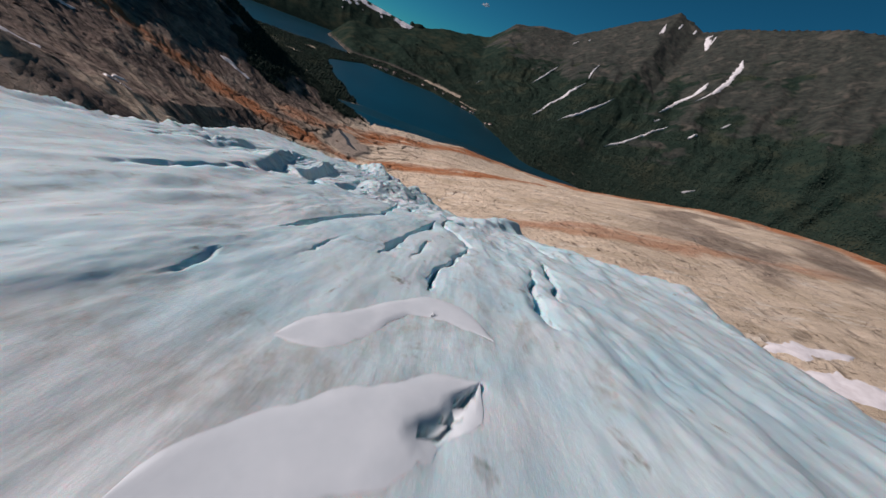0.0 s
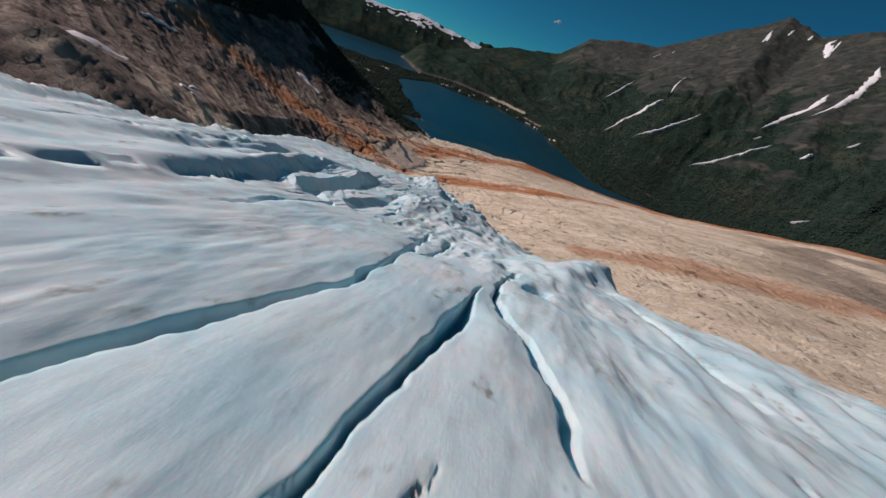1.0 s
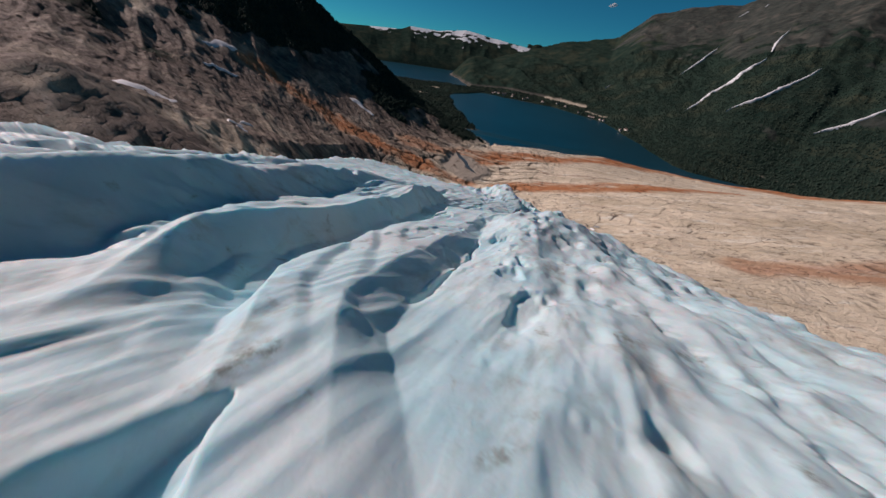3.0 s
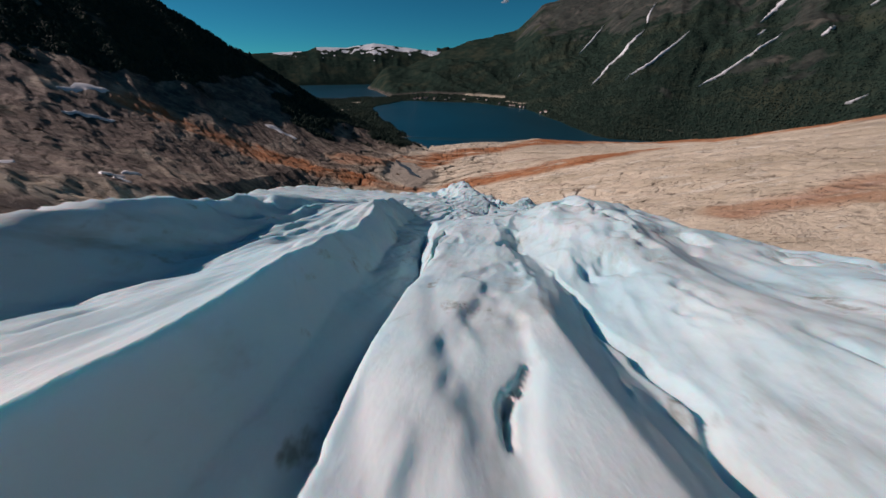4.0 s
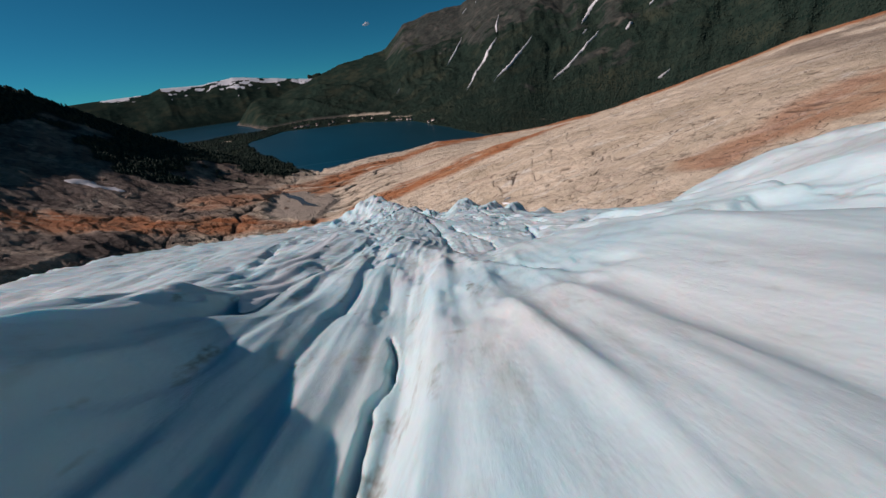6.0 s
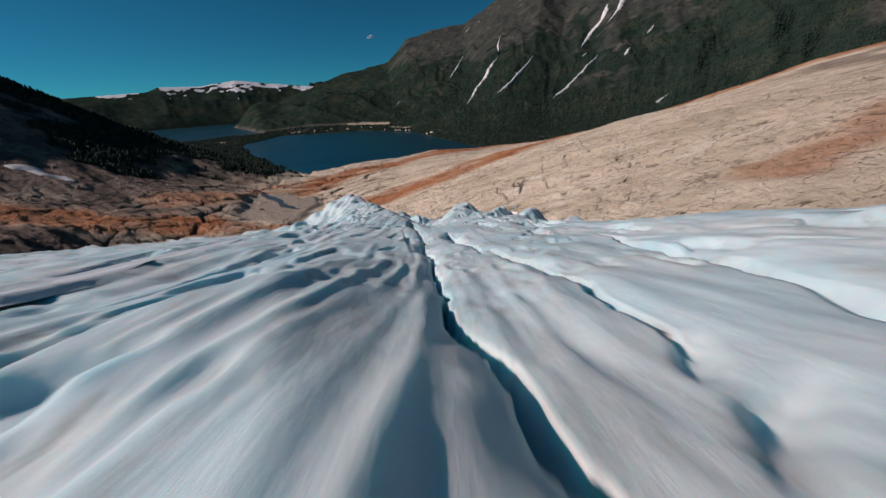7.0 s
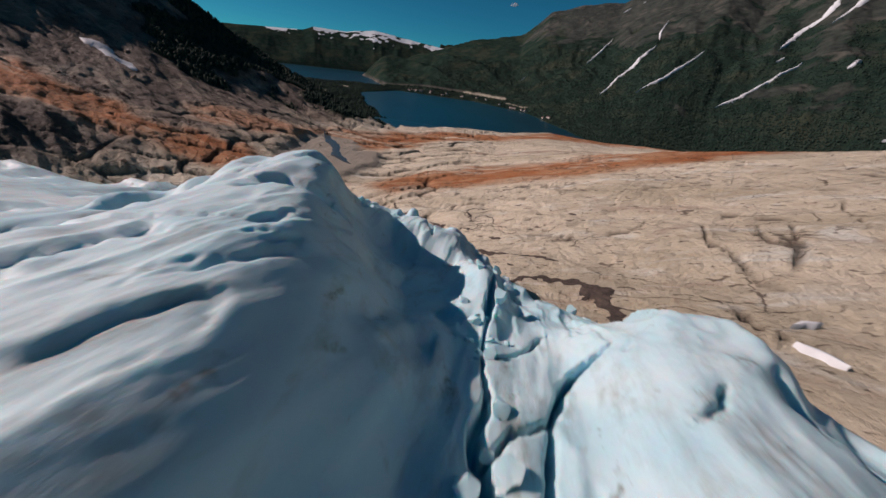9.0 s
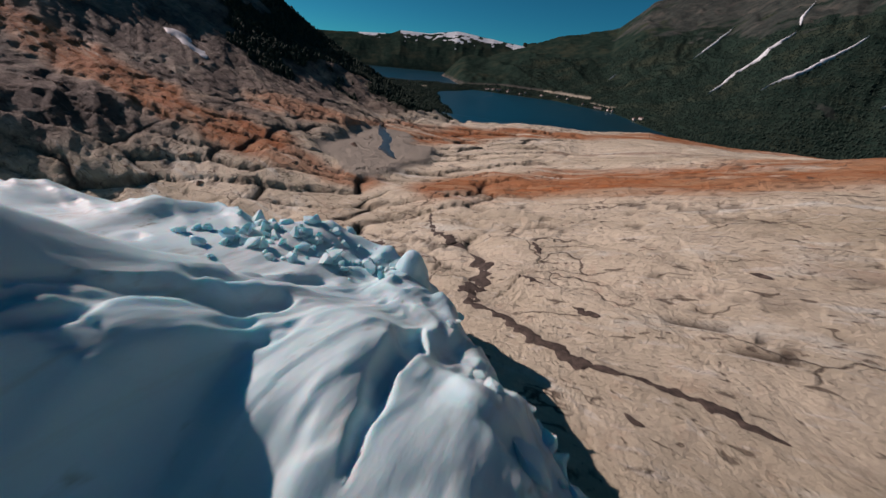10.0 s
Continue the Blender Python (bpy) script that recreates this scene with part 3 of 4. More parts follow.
slot([(-50.6, 159.8), (-49, 162.2)], 0.6, 0.35)
slot([(-46, 150), (-45, 153)], 0.5, 0.2)
slot([(-28.5, 157.2), (-24, 160)], 1.0, 1.4)
slot([(-35.8, 152.8), (-33.4, 155.2)], 0.7, 0.3)
slot([(-48.8, 134.6), (-47, 136.5)], 0.8, 0.7)
slot([(-40.3, 133.6), (-38, 135.2)], 0.5, 0.4)
slot([(-39.4, 135.4), (-38.2, 136.8)], 0.4, 0.3)
# hollows melted into the ice
picks = random.Random(21)
for k in range(22):
    hy = picks.uniform(112, 226)
    hx = float(np.interp(hy, PATH_Y, PATH_X)) + picks.choice([-1, 1]) * picks.uniform(2.5, 26)
    slot([(hx, hy), (hx + picks.uniform(-0.8, 0.8), hy + picks.uniform(0.8, 2.2))], picks.uniform(0.25, 0.55), picks.uniform(0.15, 0.4))


# heights of the ice across the flow, above its profile: by distance from the flight line, at places along it
ACROSS = np.array([-70, -40, -15, 0, 8, 14, 22, 32, 48])
STATION = np.array([0, 60, 85, 100, 115, 127, 137, 150, 165, 185, 205])
SECTION = np.array([(-6.3, -3.6, -1.3, 0, 0.7, 1.2, 1.9, 1.6, -0.8), (-9.0, -4.0, -1.2, 0, 0.7, 1.3, 2.2, 4.5, 6.6), (-9.0, -4.0, -0.8, 0, 0.8, 1.3, 1.6, 2.2, 4.5),
                    (-9.0, -4.2, -0.8, 0, 1.2, 3.6, 3.0, 1.0, 0.2), (-7.5, -2.4, -0.3, 0, 2.6, 5.0, 4.8, 2.2, -0.4), (-6.5, -1.5, 0, 0, 2.8, 5.0, 5.4, 3.8, 1.0),
                    (-5.5, -1.2, 0, 0, 0.3, 0.9, 1.6, 1.3, -0.5), (-4.5, -1.0, 0, 0, 0.3, 0.1, 0.5, 0.3, -2.0), (-2.8, -0.4, 0, 0, 0.3, -0.2, -1.2, -2.0, -3.0),
                    (-1.2, 0.6, 0.5, 0, 0.4, 0.5, -0.7, -1.8, -4.0), (0.2, 0.9, 0.5, 0, 0.5, 1.2, 1.2, 0.2, -4.0)])


def across(d, y):
    """Bilinear reading of the sections, smoothed along the flow."""
    rows = np.stack([np.interp(d, ACROSS, r) for r in SECTION])
    k = np.clip(np.searchsorted(STATION, y) - 1, 0, len(STATION) - 2)
    t = np.clip((y - STATION[k]) / (STATION[k + 1] - STATION[k]), 0, 1)
    t = t * t * (3 - 2 * t)
    low = np.take_along_axis(rows, k[None], 0)[0]
    high = np.take_along_axis(rows, k[None] + 1, 0)[0]
    return low * (1 - t) + high * t


# the ice beside the flight line, by place along the flow: distance from that line and height above the profile of a crest, a trough and their neighbours
ALONG = np.array([54, 58, 64, 70, 76, 82, 88, 93, 97, 104, 109, 114, 120, 126, 134])
CREST_D = np.array([-11, -10, -8.2, -6.3, -5.0, -4.4, -4.4, -4.7, -5.0, -6.8, -9.4, -11.0, -12.8, -14.6, -16])
CREST_H = np.array([0.1, 0.5, 0.8, 0.8, 1.0, 1.4, 1.3, 1.5, 1.7, 2.1, 2.0, 1.8, 1.4, 1.5, 0.3])
TROUGH_D = np.array([-6, -5.4, -4.4, -2.9, -2.1, -0.6, 0.3, 0.2, 0.2, -1.0, -2.0, -2.4, -2.6, -2.6, -2.6])
TROUGH_H = np.array([-0.3, -1.0, -1.9, -2.2, -2.2, -2.2, -2.2, -2.2, -2.2, -2.4, -2.5, -2.3, -2.0, -1.6, -0.7])
BACK_D = np.array([-1.5, -0.8, 0.8, 2.6, 4.5, 6.4, 7.2, 7.4, 7.4, 8, 8, 8, 8, 8, 8])
BACK_H = np.array([0.2, 0.6, 0.8, 0.9, 0.9, 0.8, 0.8, 0.8, 1.0, 1.4, 1.8, 2.0, 2.0, 1.8, 0.6])


def beside(d, y, rest):
    """The crest, the trough and the back beside the flight line, instead of the plain sections."""
    cd, ch, td, th, bd, bh = (np.interp(y, ALONG, v) for v in (CREST_D, CREST_H, TROUGH_D, TROUGH_H, BACK_D, BACK_H))
    edge_l, edge_r = across(cd - 8, y), across(bd + 9, y)
    dip = np.interp(y, [54, 64, 84, 96, 104], [0.3, 1.2, 1.1, 0.5, 0.0])
    at = [cd - 8, cd - 1.7, cd, cd + 0.4 * (td - cd), td, td + 1.3, bd, bd + 2.1, bd + 9]
    height = [edge_l, ch - 0.7, ch, ch - 0.78 * (ch - th), th, np.interp(y, [54, 60, 100, 110, 134], [0.2, 0.3, 0.2, -0.6, -0.4]), bh, bh - dip, edge_r]
    out = rest.copy()
    for k in range(len(at) - 1):
        t = np.clip((d - at[k]) / np.maximum(at[k + 1] - at[k], 0.3), 0, 1)
        inside = (d >= at[k]) & (d < at[k + 1])
        out = np.where(inside, height[k] * (1 - t) + height[k + 1] * t, out)
    w = smooth(54, 61, y) * smooth(134, 124, y)
    return rest * (1 - w) + out * w


def edge(x, y):
    """How far inside the ice's margin a place lies."""
    xr = np.interp(y, [-20, 60, 90, 110, 130, 150, 170, 190, 205, 216, 228], [38, 42, 40, 32, 18, 6, -6, -13, -20, -27, -36]) + 4 * fbm(x / 20, y / 9, 61, 3)
    xl = np.interp(y, [-20, 100, 200, 260], [-95, -120, -150, -140])
    front = np.interp(x, [-150, -110, -90, -74, -66, -60, -54, -49, -45, -41, -34, -27], [222, 231, 240, 250, 251, 249, 246, 240.5, 234.5, 227.5, 223, 219]) + 3 * fbm(x / 6, y / 30, 62, 3)
    return smin(smin(xr - x, x - xl, 5), front - y, 3)


def glacier(x, y, detail=True):
    """The height of the ice, and how far a place lies inside a crevasse."""
    xc = np.interp(y, PATH_Y, PATH_X)
    d = x - xc
    bend = 0.6 * fbm(x / 5, y / 9, 181, 3)
    z = np.interp(y, ICE_Y, ICE_Z) + beside(d + bend, y, across(d, y)) - 0.14 * np.clip(d - 50, 0, 60)
    # furrows along the flow, steep on their shaded side
    p = -d / 10.5 + 0.5 * fbm(x / 14, y / 34, 165, 3)
    which, p = np.floor(p), p - np.floor(p)
    saw = np.where(p < 0.3, smooth(0, 0.3, p), 1 - np.clip((p - 0.3) / 0.7, 0, 1) ** 1.1)
    tall = (0.5 + 1.0 * hash2(which, 0 * which, 4)) * (1 + 0.9 * fbm(x / 8, y / 20, 167, 3))
    z = z + tall * (saw - 0.6) * smooth(-16, -24, d) * np.interp(y, [50, 64, 112, 130], [0, 1, 1, 0]) * smooth(-95, -65, d)
    face = np.interp(y, [58, 66, 118, 128], [0, 1, 1, 0]) * smooth(1.5, -0.5, d) * smooth(-18, -12, d)
    q = -d / 2.3 + 0.9 * fbm(x / 7, y / 20, 171, 3)
    q = q - np.floor(q)
    comb = np.where(q < 0.36, smooth(0, 0.36, q), 1 - np.clip((q - 0.36) / 0.64, 0, 1) ** 1.3) - 0.6
    z = z + comb * np.clip(0.18 + 1.4 * fbm(x / 10, y / 24, 173, 3), 0, 0.5) * np.interp(y, [54, 66, 125, 140, 170, 195], [0, 0.8, 0.8, 0.45, 0.3, 0]) * smooth(3, -2, d) * (1 - 0.4 * face)
    e = edge(x, y)
    calm = np.clip((np.abs(d) - 2) / 10, 0.35, 1)
    rough = np.interp(y, [40, 75, 130, 150], [0.3, 1, 1, 0.5]) * np.clip((d + 25) / 12, 0.2, 1)
    z = z + calm * (0.9 * fbm(x / 11, y / 26, 40, 4) + rough * 1.0 * ridged(x / 7, y / 18, 44, 3) * np.clip(e / 6, 0, 1))
    flute = ridged(x / 1.7 + 0.6 * fbm(x / 6, y / 12, 187, 2), y / 15, 183, 3) * smooth(-0.05, 0.25, fbm(x / 9, y / 16, 185, 2))
    z = z + 0.24 * flute * np.interp(y, [48, 60, 126, 150, 200], [0.1, 1, 1, 0.5, 0.4]) * smooth(7, 2, d) * (1 - 0.3 * face)
    fine = ridged(x / 0.9 + 0.8 * fbm(x / 4, y / 8, 193, 2), y / 8, 195, 3) * np.clip(0.35 + 1.6 * fbm(x / 7, y / 11, 197, 2), 0, 1)
    z = z + 0.10 * fine * np.interp(y, [30, 56, 230], [0.4, 1, 1])
    broken = smooth(9, 16, d) * np.interp(y, [22, 42, 95, 115], [0.25, 1, 0.8, 0]) * smooth(1, 7, e) * smooth(-0.25, 0.15, fbm(x / 12, y / 14, 199, 2))
    z = z + broken * (0.55 * ridged(x / 4.0, y / 8.5, 201, 3) + 0.16 * ridged(x / 1.6, y / 3.2, 203, 2))
    rim = np.exp(-((e - 4) / 4.0) ** 2) * np.interp(y, [20, 50, 130, 180, 225], [0.4, 1, 1, 0.6, 1])
    z = z + rim * (1.7 * ridged(x / 6, y / 6, 47, 3) + 0.3)
    for pts, heights, left, right, sharp in RIDGES:
        box = around(pts, 5 * max(left, right), x, y)
        if not box.any():
            continue
        bx, by = x[box], y[box]
        near, side, where = along(pts, bx, by)
        w = np.where(side < 0, left, right) * (1 + (0.22 * fbm(bx / 6.0, by / 10, 51, 2) if sharp else 0.35 * fbm(bx / 3.0, by / 7, 51, 2)))
        soft = 0.05 if sharp else 0.12
        near = np.clip((np.sqrt(near ** 2 + (soft * w) ** 2) - soft * w) / w, 0, 9)
        flank = np.clip(1 - near, 0, 1) ** 1.2 if sharp else 0.8 * smooth(1.0, 0.0, np.clip(near, 0, 1)) ** 0.5 * np.clip(1 - near, 0, 1) ** 0.6 + 0.2 * np.exp(-near * 1.5)
        z[box] += np.interp(where, np.arange(len(heights)), heights) * flank
    deep = np.zeros(x.shape)
    wx, wy = x + 0.5 * fbm(x / 2.2, y / 2.2, 71, 3), y + 0.5 * fbm(x / 2.2, y / 2.2, 75, 3)
    for pts, width, depth in SLOTS:
        box = around(pts, 8 * width + 1, x, y)
        if not box.any():
            continue
        bx, by = x[box], y[box]
        near, side, where = along(pts, wx[box], wy[box])
        n = len(pts) - 1
        taper = np.clip(np.minimum(where, n - where) * 2.2, 0.0, 1) ** 0.6 * (0.75 + 0.8 * fbm(bx / 4, by / 4, 77, 2))
        cut = np.clip(1 - near / (width * np.maximum(taper, 0.05)), 0, 1)
        lip = np.exp(-(near / (width * 2.6)) ** 2)
        deep[box] = np.maximum(deep[box], depth * taper * smooth(0, 1, np.clip(cut * 1.45, 0, 1)))
        z[box] -= 0.14 * depth * taper * lip
    z = z - deep
    # hollows worn by melt
    if detail:
        cup = fbm(x / 1.6, y / 3.6, 81, 4)
        z = z + calm * 0.24 * cup - 0.6 * smooth(0.12, 0.45, fbm(x / 2.4, y / 4.6, 85, 4)) * calm * np.interp(y, [40, 75], [0.15, 1])
    out = np.clip(-e, 0, 60)
    z = z - np.where(e < 0, 2.0 * out, 0) - 2.6 * np.exp(-np.clip(e, 0, 99) / 1.3)
    return z, deep


V = np.concatenate([-np.geomspace(13, 125, 90)[::-1], np.linspace(-13, 13, 230)[1:-1], np.geomspace(13, 105, 125)])
U = np.concatenate([np.linspace(-10, 36, 230, endpoint=False), np.linspace(36, 72, 380, endpoint=False), np.linspace(72, 265, 1130)])
VV, UU = np.meshgrid(V, U)
IX, IY = np.interp(UU, PATH_Y, PATH_X) + VV, UU
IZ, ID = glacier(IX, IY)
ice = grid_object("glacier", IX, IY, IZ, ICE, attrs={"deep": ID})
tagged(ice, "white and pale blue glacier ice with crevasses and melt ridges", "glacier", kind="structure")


# ---- things: helpers ----
def part(name, bm, mat, parent=None, label=""):
    """Links a bmesh as one mesh object, under a thing if one is given."""
    me = bpy.data.meshes.new(name)
    bm.to_mesh(me)
    bm.free()
    me.materials.append(mat)
    ob = new(name, me)
    if parent is not None:
        ob.parent = parent
    if label:
        ob["label"] = label
    return ob


def drape(name, pts, mat, lift, cross=5, step=3.0, wobble=0.35, crown=0.0, height=None, seed=0):
    """A strip that lies on the ground along pts (x, y, half width)."""
    height = height or ground
    pts = np.array(pts, float)
    run = np.concatenate([[0], np.cumsum(np.hypot(*np.diff(pts[:, :2], axis=0).T))])
    n = int(max(6, min(160, run[-1] / step)))
    s = np.linspace(0, run[-1], n)
    cx, cy, w = (np.interp(s, run, pts[:, k]) for k in range(3))
    tx, ty = np.gradient(cx), np.gradient(cy)
    tl = np.hypot(tx, ty) + 1e-9
    tx, ty = tx / tl, ty / tl
    ends = np.clip(np.minimum(s, run[-1] - s) / (0.12 * run[-1] + 0.01), 0, 1) ** 0.5
    q = np.linspace(-1, 1, cross)
    S, K = np.meshgrid(s, q, indexing="ij")
    jag = 1 + wobble * 2 * fbm(S / (np.mean(w) * 1.6) + seed * 7.7, np.sign(K) * 5.0 + 0 * K, 131 + seed, 4)
    off = K * (w * np.maximum(ends, 0.05))[:, None] * np.maximum(jag, 0.15)
    X, Y = cx[:, None] + off * -ty[:, None], cy[:, None] + off * tx[:, None]
    Z = height(X, Y) + np.where(np.abs(K) > 0.99, -lift * 0.6, lift + crown * (1 - K * K))
    return grid_object(name, X, Y, Z, mat)


def lump(seed, size, rough, cuts=2, flat=0.0):
    """An uneven block: a ball of faces pushed in and out, cut by planes."""
    rng = random.Random(seed)
    bm = bmesh.new()
    bmesh.ops.create_icosphere(bm, subdivisions=cuts, radius=1)
    planes = [(Vector((rng.uniform(-1, 1), rng.uniform(-1, 1), rng.uniform(-0.6, 1))).normalized(), rng.uniform(0.3, 0.62)) for _ in range(13)]
    shift = Vector((rng.uniform(-9, 9), rng.uniform(-9, 9), rng.uniform(-9, 9)))
    for v in bm.verts:
        for n, d in planes:
            over = v.co.dot(n) - d
            if over > 0:
                v.co -= n * over * 0.92
        v.co *= 1 + rough * noise.noise(v.co * 1.7 + shift) + 0.4 * rough * noise.noise(v.co * 4.1 + shift)
        v.co = Vector((v.co.x * size[0], v.co.y * size[1], v.co.z * size[2]))
    return bm


def ice_z(x, y):
    return glacier(np.array([float(x)]), np.array([float(y)]))[0][0]


def ground_z(x, y):
    return ground(np.array([float(x)]), np.array([float(y)]))[0]


# ---- snow patches ----
def snow_strip(pts, label):
    k = len([o for o in scene.objects if o.name.startswith("snow_patch")])
    far = np.hypot(pts[0][0] - OX, pts[0][1] - OY)
    lift = 0.35 if far < 420 else 1.5
    ob = drape("snow_patch", [(x, y, w * (0.6 if far > 500 else 1)) for x, y, w in pts], SNOW, lift, 5, 2.0 if far < 420 else 9.0, 0.45, lift, None, k)
    tagged(ob, label, "snow", "snow patches")


snow_strip([(114.7, 1121.7, 4), (165.1, 1262.3, 9), (222.9, 1343.3, 12), (287.6, 1461, 3)], "old avalanche snow lying in a mountain gully")
snow_strip([(300.7, 1516.1, 5), (326.5, 1644.9, 6), (373.8, 1798.8, 2)], "old avalanche snow lying in a mountain gully")
snow_strip([(102.9, 1599.9, 3), (130.5, 1656, 7), (170.4, 1790.6, 7), (218.1, 1951.6, 2)], "old avalanche snow lying in a mountain gully")
snow_strip([(182.5, 1049.6, 2), (225.8, 1084, 8), (289.5, 1179.8, 8), (364.1, 1283.7, 3)], "old avalanche snow lying in a mountain gully")
snow_strip([(314, 952.2, 6), (363.5, 998, 9), (426.7, 1056.1, 6), (510, 1128, 4)], "old avalanche snow lying in a mountain gully")
snow_strip([(481.4, 1172.5, 5), (505, 1194.4, 4)], "old avalanche snow lying in a mountain gully")
snow_strip([(635.7, 1340.9, 4), (690.3, 1383.2, 14), (773.3, 1499.3, 16), (858.2, 1657.8, 18), (883, 1726.5, 8)], "old avalanche snow lying in a mountain gully")
snow_strip([(834.5, 1978.9, 10), (901.1, 2165.2, 14)], "old avalanche snow lying in a mountain gully")
snow_strip([(871.7, 2059.9, 5), (927.5, 2188, 6)], "old avalanche snow lying in a mountain gully")
snow_strip([(649.1, 2147.8, 8), (720.7, 2369.1, 6)], "old avalanche snow lying in a mountain gully")
snow_strip([(287.2, 2409.2, 5), (321.5, 2449.5, 5)], "old avalanche snow lying in a mountain gully")
snow_strip([(364.7, 2383.9, 6), (379.8, 2427.2, 5)], "old avalanche snow lying in a mountain gully")
snow_strip([(633.9, 1105.4, 5), (661.3, 1125.6, 3)], "old avalanche snow lying in a mountain gully")
snow_strip([(509, 1244.2, 4), (618.2, 1409.2, 14), (668.7, 1435.8, 16), (717.1, 1516.8, 14)], "old avalanche snow lying in a mountain gully")
snow_strip([(528.6, 1023, 8), (565.8, 1060.2, 5)], "old avalanche snow lying in a mountain gully")
snow_strip([(445.8, 745, 7), (475, 755.9, 3)], "old avalanche snow lying in a mountain gully")
snow_strip([(-127.3, 1580.4, 3), (-111.6, 1609.1, 2)], "old avalanche snow lying in a mountain gully")
snow_strip([(-297, 339.8, 2.5), (-290.2, 342.7, 3.5), (-276, 341.7, 4), (-263.7, 341.6, 3)], "leftover snow patch on dark broken rock")
snow_strip([(-209, 111.1, 6), (-209.1, 117.9, 7), (-210.7, 125.2, 6), (-209.3, 134.7, 3)], "leftover snow patch on dark broken rock")
snow_strip([(-192.9, 104.7, 3), (-197.3, 112.3, 2)], "leftover snow patch on dark broken rock")
snow_strip([(-354.8, 227.4, 3), (-358.4, 243.2, 4), (-349.1, 253.4, 3)], "leftover snow patch on dark broken rock")
snow_strip([(-316.1, 204.6, 2), (-316.3, 219.4, 3), (-312.3, 227.6, 2)], "leftover snow patch on dark broken rock")
snow_strip([(-205.8, 160.2, 3), (-209, 167.9, 2)], "leftover snow patch on dark broken rock")
snow_strip([(-182.8, 145.6, 2.5), (-184.3, 150, 2)], "leftover snow patch on dark broken rock")
snow_strip([(-193.2, 147.7, 2.5), (-200.9, 157.6, 2)], "leftover snow patch on dark broken rock")
snow_strip([(133, 109, 2), (150.9, 112.8, 5), (173.8, 117.2, 2)], "flat leftover snow patch on bare rock")
snow_strip([(132, 97, 2), (140, 96, 4), (152, 96, 6), (166, 95, 7)], "flat leftover snow patch on bare rock")
snow_strip([(-14, 233.4, 0.3), (-12.5, 234, 0.5), (-11, 234.2, 0.3)], "small leftover snow patch on tan slabs")
snow_strip([(-15.4, 230.4, 0.3), (-14.2, 229.2, 0.7), (-13.2, 227.6, 0.4)], "small leftover snow patch on tan slabs")
snow_strip([(770, 2290, 7), (798, 2355, 12)], "old avalanche snow lying in a mountain gully")
snow_strip([(841, 1985, 9), (870, 2090, 14), (898, 2199, 14), (940, 2260, 8)], "old avalanche snow lying in a mountain gully")
snow_strip([(662, 2155, 7), (703, 2306, 9)], "old avalanche snow lying in a mountain gully")
snow_strip([(860, 2300, 10), (881, 2352, 10)], "old avalanche snow lying in a mountain gully")


def bearing(az, dist):
    return OX + dist * math.sin(radians(az)), OY + dist * math.cos(radians(az))


# old snow lying on the ice
def on_ice(x, y):
    return glacier(x, y, False)[0]


for pts in ([(-3.9, 6.4, 0.7), (-3.2, 7.0, 1.25), (-2.3, 7.8, 1.2), (-1.4, 9.6, 0.7), (-0.6, 11.2, 0.65), (0.8, 12.3, 1.35), (2.0, 12.0, 1.3), (3.2, 11.2, 0.8), (4.0, 10.6, 0.3)],
            [(-3.4, 1.2, 1.0), (-1.6, 2.9, 1.3), (0.6, 4.6, 1.4), (2.2, 6.2, 1.2), (3.2, 7.4, 0.5)], [(-62.5, 165, 0.9), (-59, 140, 1.1), (-54, 124, 0.9)]):
    tagged(drape("firn_patch", pts, PATCH_SNOW, 0.03, 9, 0.4, 0.12, 0.03, on_ice, len(pts)), "flat cream-white snow patch lying on glacier ice", "snow", "snow on the ice")

